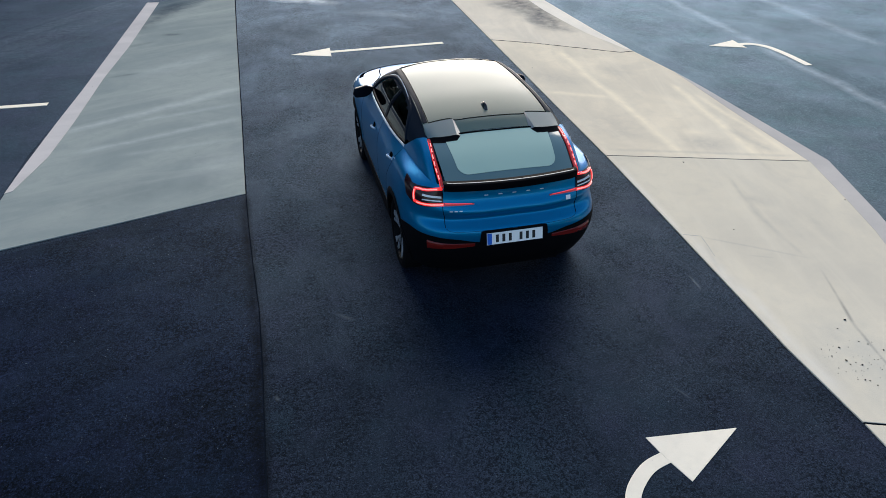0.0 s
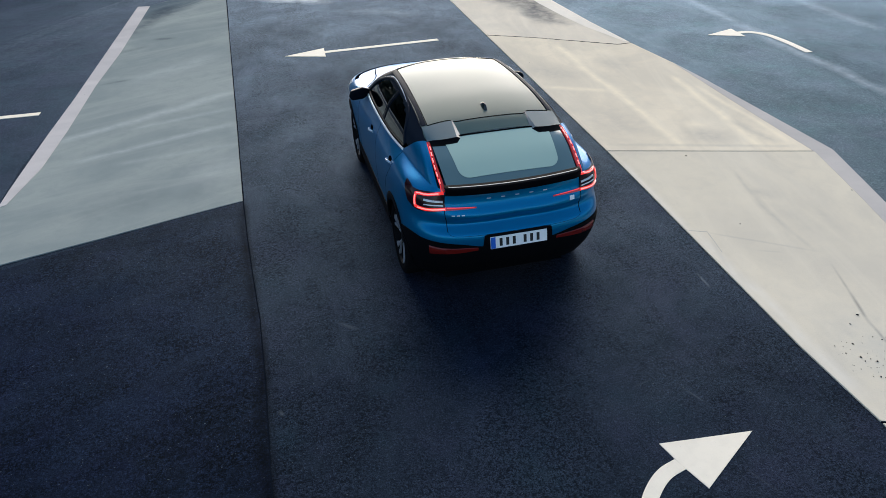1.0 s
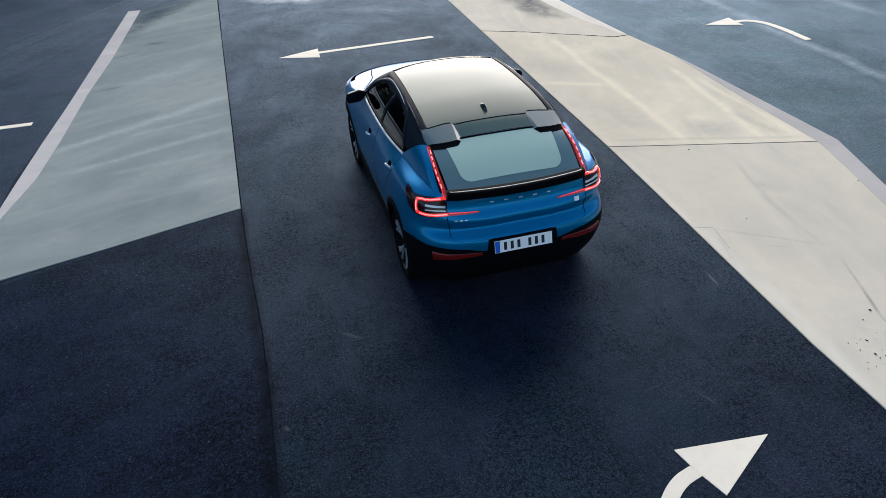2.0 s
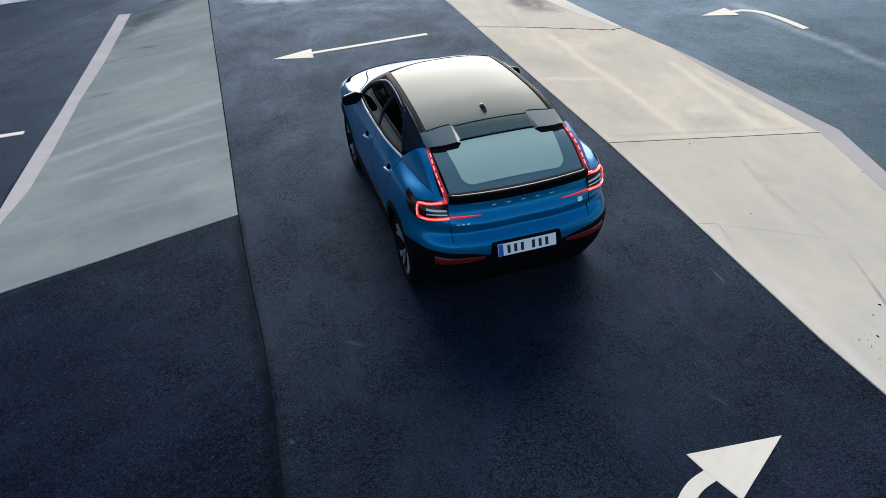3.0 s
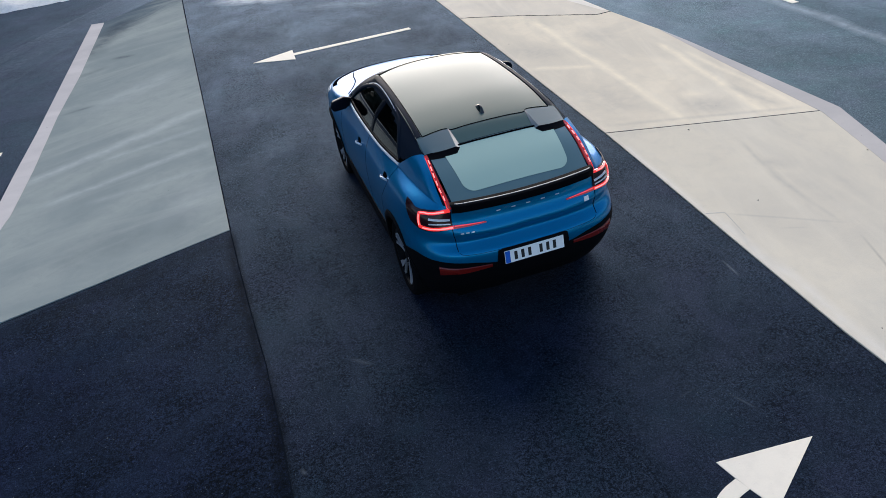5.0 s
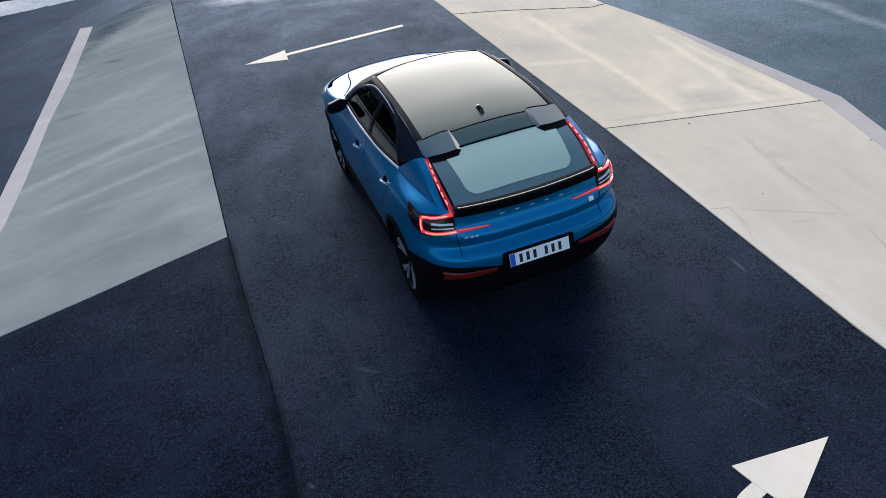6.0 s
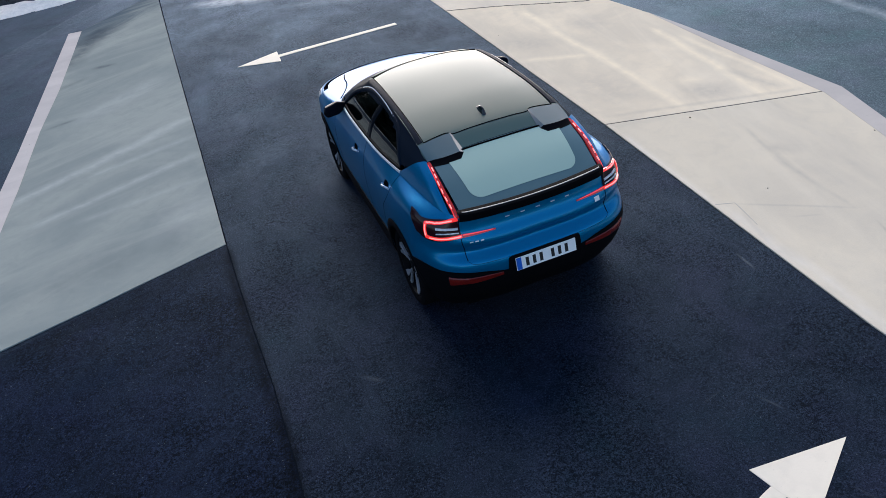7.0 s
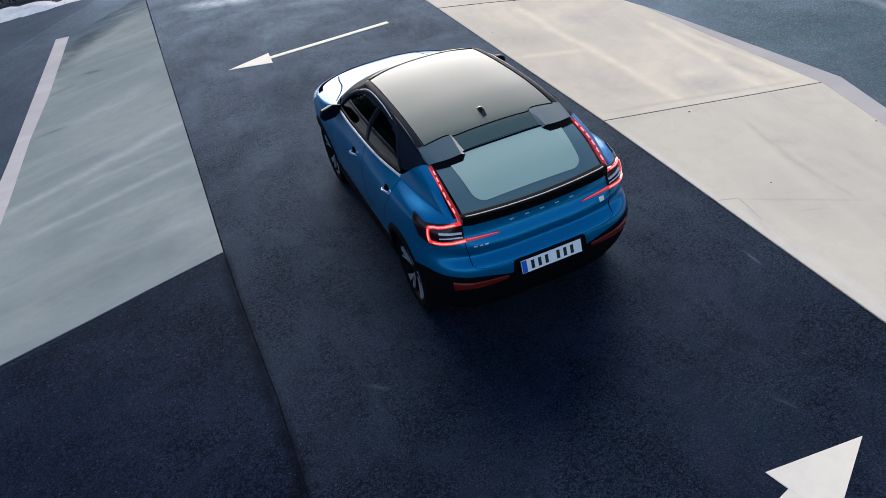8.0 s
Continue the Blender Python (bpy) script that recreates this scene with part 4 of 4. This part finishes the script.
# aerial fin
rows = []
for k in range(13):
    f = k / 12
    y = 1.075 - 0.15 * f
    h = 0.052 * math.sin(math.pi * min(1.0, f * 0.62 + 0.02)) ** 0.8 if f < 0.85 else 0.052 * (1 - (f - 0.85) / 0.15) * 0.9
    w = 0.024 * (0.4 + 0.6 * math.sin(math.pi * (0.15 + 0.75 * f)))
    z = aim((0, y, 2.2), (0, 0, -1))[0].z - 0.004
    rows.append([(-w, y, z), (-w * 0.75, y, z + h * 0.4), (-w * 0.3, y, z + h * 0.9), (0, y, z + h), (w * 0.3, y, z + h * 0.9), (w * 0.75, y, z + h * 0.4), (w, y, z)])
part("aerial_fin", grid_bm(rows), M_FIN, car, "black shark-fin aerial", smooth=60)

# side windows, chrome line, pillars
for s in (-1, 1):
    low = [(s * .785, .99, 1.222), (s * .815, 1.5, 1.195), (s * .823, 1.82, 1.182), (s * .823, 2.3, 1.175), (s * .81, 2.80, 1.155)]
    top = [(s * .755, 1.0, 1.29), (s * .655, 1.28, 1.46), (s * .63, 1.75, 1.505), (s * .635, 2.2, 1.49), (s * .79, 2.80, 1.175)]
    glass = patch("side_window", top, low, M_GLASS, -0.002, 0.004, 10, "tinted side window")
    glass.visible_shadow = False
    strip("window_chrome", [(s * .787, .97, 1.226), (s * .818, 1.5, 1.192), (s * .826, 2.2, 1.172), (s * .812, 2.83, 1.152)], 0.026, M_CHROME, 0.012, "bright chrome strip under the windows")
    strip("window_seal", [(s * .775, .99, 1.245), (s * .81, 1.5, 1.212), (s * .815, 2.2, 1.195), (s * .80, 2.80, 1.178)], 0.026, M_TRIM, 0.008)
    strip("window_frame", [(s * .76, .985, 1.27), (s * .70, 1.12, 1.385), (s * .645, 1.33, 1.478), (s * .628, 1.75, 1.512), (s * .63, 2.2, 1.498), (s * .69, 2.52, 1.395), (s * .79, 2.84, 1.19)], 0.050, M_RAIL, 0.006, "black window frame", steps=10)
    strip("window_upper_chrome", [(s * .645, 1.34, 1.50), (s * .622, 1.75, 1.533), (s * .622, 2.2, 1.52), (s * .665, 2.46, 1.44)], 0.010, M_CHROME, 0.006, "thin bright strip over the windows")
    strip("b_pillar", [(s * .82, 1.84, 1.18), (s * .74, 1.80, 1.36), (s * .63, 1.76, 1.515)], 0.10, M_PIANO, 0.003, "gloss black pillar between the doors")
    strip("rear_door_joint", [(s * .79, .965, 1.21), (s * .882, 1.0, 1.07), (s * .922, 1.12, .93), (s * .93, 1.25, .80), (s * .925, 1.32, .55)], 0.0045, M_SEAM, 0.0012)
    strip("middle_door_joint", [(s * .822, 1.85, 1.17), (s * .905, 1.86, 1.0), (s * .92, 1.86, .75), (s * .91, 1.84, .48)], 0.0045, M_SEAM, 0.0012)
    strip("front_door_joint", [(s * .86, 2.98, 1.08), (s * .90, 3.0, .95), (s * .92, 3.0, .75), (s * .91, 2.95, .48)], 0.0045, M_SEAM, 0.0012)
    for y, z in ((2.135, 1.0), (1.107, 1.085)):
        # flat dark patch paints the shade of the hollow behind the handle
        cup = patch("handle_cup_shade", [(s * .9, y - .055, z + .026), (s * .9, y, z + .036), (s * .9, y + .055, z + .026)],
                    [(s * .9, y - .055, z - .018), (s * .9, y, z - .024), (s * .9, y + .055, z - .018)], M_SEAM, 0.003, 0.006, 4, "dark patch for the shade in the handle hollow")
        rows = []
        for k in range(11):
            f = k / 10
            yy = y - .095 + .16 * f
            arch = math.sin(math.pi * f) ** 0.6
            p, n = snap((s * .9, yy, z - .012 + .012 * math.cos(math.pi * f)))
            c = p + n * (0.008 + 0.028 * arch)
            rows.append([c + Vector((0, 0, .013)) , c + n * .008 + Vector((0, 0, .006)), c + n * .008 - Vector((0, 0, .008)), c - Vector((0, 0, .015)), c - n * .012])
        part("door_handle", grid_bm(rows, closed=True), M_CHROME, car, "bright door handle", smooth=60)
    # mirror: a wedge on the belt line, tallest at the door, with a flat back
    rows = []
    for k in range(13):
        f = k / 12
        x = .795 + .24 * f
        end = 1.0 if f < 0.82 else math.sqrt(max(0.04, 1 - ((f - 0.82) / 0.185) ** 2))
        h = (0.030 + 0.042 * min(1.0, f * 3.0) - 0.020 * f) * end
        d = (0.032 + 0.046 * min(1.0, f * 2.0) - 0.012 * f) * end
        ring = []
        for j in range(20):
            a = 2 * math.pi * j / 20
            cx, cz = math.copysign(abs(math.cos(a)) ** 0.55, math.cos(a)), math.copysign(abs(math.sin(a)) ** 0.55, math.sin(a))
            ring.append((s * x, 2.80 - .075 * f + d * cx * (1.3 if cx > 0 else 0.55), 1.180 - .006 * f + h * cz - 0.012 * (cx > 0) * cx))
        rows.append(ring)
    bm = grid_bm(rows, closed=True)
    bm.verts.ensure_lookup_table()
    bm.faces.new(bm.verts[-20:])
    part("door_mirror", bm, M_PIANO, car, "gloss black door mirror", smooth=50)

# tail lamps
for s in (-1, 1):
    smoke = patch("tail_lamp", [(s * .835, .53, 1.128), (s * .80, .36, 1.105), (s * .70, .22, 1.135), (s * .62, .165, 1.14)],
                  [(s * .852, .43, .99), (s * .82, .31, .965), (s * .72, .18, .975), (s * .61, .135, .985)], M_LAMPBLACK, 0.010, 0.016, 8, "smoked tail lamp housing")
    strip("light_column", [(s * .622, .655, 1.402), (s * .628, .50, 1.345), (s * .629, .36, 1.285), (s * .622, .24, 1.215), (s * .614, .165, 1.145)], 0.036, M_REDLIT, 0.010, "red lens column up the rear pillar", smoke)
    strip("column_glow", [(s * .634, .63, 1.39), (s * .639, .45, 1.322), (s * .637, .30, 1.245), (s * .622, .165, 1.150)], 0.008, M_RED, 0.014, "glowing red edge", smoke)
    strip("light_bar", [(s * .615, .16, 1.142), (s * .66, .19, 1.128), (s * .74, .25, 1.100), (s * .80, .335, 1.084)], 0.030, M_RED, 0.018, "glowing red upper bar", smoke, steps=6)
    strip("light_bar", [(s * .797, .330, 1.092), (s * .804, .325, 1.04), (s * .803, .305, .982)], 0.030, M_RED, 0.0175, "glowing red outer bar", smoke, steps=6)
    strip("light_bar", [(s * .807, .315, .990), (s * .75, .225, .987), (s * .68, .17, .992), (s * .608, .133, 1.0)], 0.030, M_RED, 0.018, "glowing red lower bar", smoke, steps=6)
    for core in ([(s * .65, .183, 1.132), (s * .74, .25, 1.100), (s * .79, .325, 1.086)], [(s * .801, .327, 1.075), (s * .805, .312, 1.0)], [(s * .79, .28, .989), (s * .70, .185, .991), (s * .615, .135, 1.0)]):
        strip("light_core", core, 0.012, M_LED, 0.021, "bright core of the lit bar", smoke, steps=6)
    strip("tailgate_light", [(s * .606, .132, 1.0), (s * .5, .11, .997), (s * .35, .092, .995)], 0.032, M_REDLIT, 0.012, "red light blade on the tailgate", taper=lambda f: 1.0 - 0.55 * f)
    strip("blade_edge", [(s * .600, .131, 1.010), (s * .5, .11, 1.006), (s * .37, .092, 1.001)], 0.010, M_RED, 0.016, "glowing edge of the blade", smoke, taper=lambda f: 1.0 - 0.5 * f)
    for k in range(6):
        f0 = (k + 0.25) / 6.3
        y0, y1 = .61 - .42 * f0, .61 - .42 * (f0 + .09)
        z = lambda y: 1.175 + (y - .19) * .50
        xx = .618 + 0.010 * math.sin(math.pi * f0)
        strip("led", [(s * xx, y0, z(y0)), (s * xx, y1, z(y1))], 0.010, M_LED, 0.016, "bright light element", smoke, steps=2)
    strip("lamp_insert", [(s * .755, .255, 1.058), (s * .70, .205, 1.06), (s * .625, .155, 1.064)], 0.022, M_CLEAR, 0.016, "clear reversing light strip", smoke, steps=5)
    strip("lamp_insert", [(s * .755, .25, 1.022), (s * .70, .20, 1.024), (s * .625, .15, 1.028)], 0.012, M_CLEAR, 0.014, "", smoke, steps=5)
    strip("rear_reflector", [(s * .765, .13, .628), (s * .68, .08, .628), (s * .5, .025, .634), (s * .36, .005, .640)], 0.100, M_REDDARK, 0.012, "dark red reflector in the bumper", taper=lambda f: 1.0 - 0.68 * f)

# lip under the rear window
rows = []
for k in range(41):
    x = -0.612 + 1.224 * k / 40
    e = (x / 0.612) ** 2
    y, z = 0.055 * e, 0.006 * e
    t = 1.0 if abs(x) < 0.55 else max(0.05, (0.612 - abs(x)) / 0.062)
    rows.append([(x, .125 + y, 1.196 + z), (x, .085 + y - .015 * t, 1.194 + z), (x, .070 + y - .018 * t, 1.187 + z), (x, .066 + y - .018 * t, 1.172 + z), (x, .074 + y - .014 * t, 1.122 + z), (x, .11 + y, 1.112 + z), (x, .16 + y, 1.11 + z)])
lip = part("tail_lip", grid_bm(rows), M_LIPBLACK, car, "gloss black lip under the rear window", smooth=35)
part("lip_trim", grid_bm([[(p[1][0], p[1][1] + .013, p[1][2] + .003), (p[1][0], p[1][1] + .004, p[1][2] + .0035), (p[1][0], p[1][1] - .001, p[1][2] + .001)] for p in rows[1:-1]]), M_LIP, lip, "satin grey edge of the lip")

# tailgate joints, plate, badges
for s in (-1, 1):
    strip("tailgate_joint", [(s * .612, .16, 1.13), (s * .62, .136, 1.0), (s * .616, .10, .88), (s * .610, .07, .800)], 0.007, M_SEAM, 0.002, steps=6)
HATCH = [(-.604, .07, .790), (-.58, .05, .775), (-.5, .03, .766), (-.2, .0, .764), (0, 0, .764)]
strip("tailgate_hem", HATCH + mirrored(HATCH[-2::-1]), 0.0035, M_SEAM, 0.0012, steps=6)
patch("plate_recess", [(-.305, 0, .758), (-.285, 0, .763), (0, 0, .762), (.285, 0, .763), (.305, 0, .758)], [(-.325, 0, .60), (-.29, 0, .585), (0, 0, .58), (.29, 0, .585), (.325, 0, .60)], M_TRIM, 0.008, 0.012, 8, "black plate recess", steps=3)
plate = new("number_plate", mesh_of(prism_bm([(-.26, -.055), (.26, -.055), (.26, .055), (-.26, .055)], 0, 0.006, 0.002), "number_plate", M_PLATE))
tagged(plate, "white plate with a blue end and dark bars")
plate.parent = car
plate.matrix_local = pose(0, -0.026, 0.690, 81, 0, 0)
part("blue_end", prism_bm([(-.257, -.052), (-.215, -.052), (-.215, .052), (-.257, .052)], 0.004, 0.0075), M_PLATEBLUE, plate)
for k, x in enumerate((-.165, -.105, -.045, .055, .115, .175)):
    part("character_bar", prism_bm([(x - .0135, -.036), (x + .0135, -.036), (x + .0135, .036), (x - .0135, .036)], 0.004, 0.0075), M_INK, plate)


def badge(name, x, z, w, h, material, label=""):
    patch(name, [(x - w / 2, -0.2, z + h / 2), (x + w / 2, -0.2, z + h / 2)], [(x - w / 2, -0.2, z - h / 2), (x + w / 2, -0.2, z - h / 2)], material, 0.005, 0.006, 2, label, way=(0, 1, 0), steps=2)


for k in range(5):
    badge("letter_bar", -.235 + .128 * k, 1.060, .034, .0075, M_BADGE, "small metal lettering bar")
for k in range(3):
    badge("model_bar", -.555 + .042 * k, .945, .026, .0085, M_BADGE, "small metal badge bar")
badge("square_badge", .527, .955, .044, .036, M_PLATE, "small white square badge")

# bonnet and front lamps
# dark reflection on the curved nose, put in as a black strip
NOSE = [(-.80, 3.78, 1.02), (-.765, 3.93, 1.0), (-.70, 4.04, .99), (-.56, 4.14, .99), (-.40, 4.20, .99), (-.2, 4.245, .99), (0, 4.255, .99)]
strip("bonnet_edge_shade", NOSE + mirrored(NOSE[-2::-1]), 0.060, M_SEAM, 0.004, "black strip painting the dark reflection at the bonnet front", steps=6)
for s in (-1, 1):
    strip("bonnet_joint", [(s * .50, 4.08, 1.01), (s * .545, 3.88, 1.04), (s * .575, 3.64, 1.075), (s * .66, 3.38, 1.10), (s * .76, 3.16, 1.115)], 0.017, M_SEAM, 0.002)
    patch("headlamp", [(s * .86, 3.80, .965), (s * .79, 4.02, .95), (s * .66, 4.18, .94)], [(s * .90, 3.86, .87), (s * .83, 4.08, .86), (s * .68, 4.25, .85)], M_HEADLAMP, 0.004, 0.01, 6, "clear headlamp")

# cabin
def box_bm(x0, x1, y0, y1, z0, z1, r=0.03):
    bm = bmesh.new()
    bmesh.ops.create_cube(bm, size=1)
    for v in bm.verts:
        v.co = ((x0 + x1) / 2 + v.co.x * (x1 - x0), (y0 + y1) / 2 + v.co.y * (y1 - y0), (z0 + z1) / 2 + v.co.z * (z1 - z0))
    bmesh.ops.bevel(bm, geom=list(bm.edges), offset=r, segments=3, profile=0.5, affect="EDGES")
    return bm


def leaning(bm, y, z, degrees):
    bmesh.ops.rotate(bm, cent=(0, y, z), matrix=Matrix.Rotation(radians(degrees), 3, "X"), verts=bm.verts)
    return bm


for x in (-.36, .36):
    seat = part("front_seat", box_bm(x - .25, x + .25, 1.75, 2.3, .50, .68, .05), M_CABIN, car, "dark cloth front seat")
    part("backrest", leaning(box_bm(x - .24, x + .24, 1.68, 1.82, .62, 1.20, .05), 1.75, .62, 14), M_CABIN, seat)
    part("headrest", leaning(box_bm(x - .13, x + .13, 1.69, 1.80, 1.24, 1.40, .04), 1.75, .62, 14), M_CABIN, seat)
bench = part("rear_seat", box_bm(-.62, .62, .95, 1.4, .50, .70, .05), M_CABIN, car, "dark cloth rear seat")
part("backrest", leaning(box_bm(-.62, .62, .86, 1.0, .62, 1.16, .05), .95, .62, 16), M_CABIN, bench)
part("dashboard", box_bm(-.70, .70, 2.78, 3.25, .80, 1.06, .06), M_CABIN, car, "dark dashboard")
wheel_bm = lathe([(0.018 * math.cos(a), 0.18 + 0.018 * math.sin(a)) for a in (2 * math.pi * j / 8 for j in range(9))], 32)
bmesh.ops.rotate(wheel_bm, cent=(0, 0, 0), matrix=Matrix.Rotation(radians(90), 3, "Z") @ Matrix.Rotation(radians(-25), 3, "Y"), verts=wheel_bm.verts)
bmesh.ops.translate(wheel_bm, vec=(-.36, 2.62, 1.02), verts=wheel_bm.verts)
part("steering_wheel", wheel_bm, M_TRIM, car, "black steering wheel")
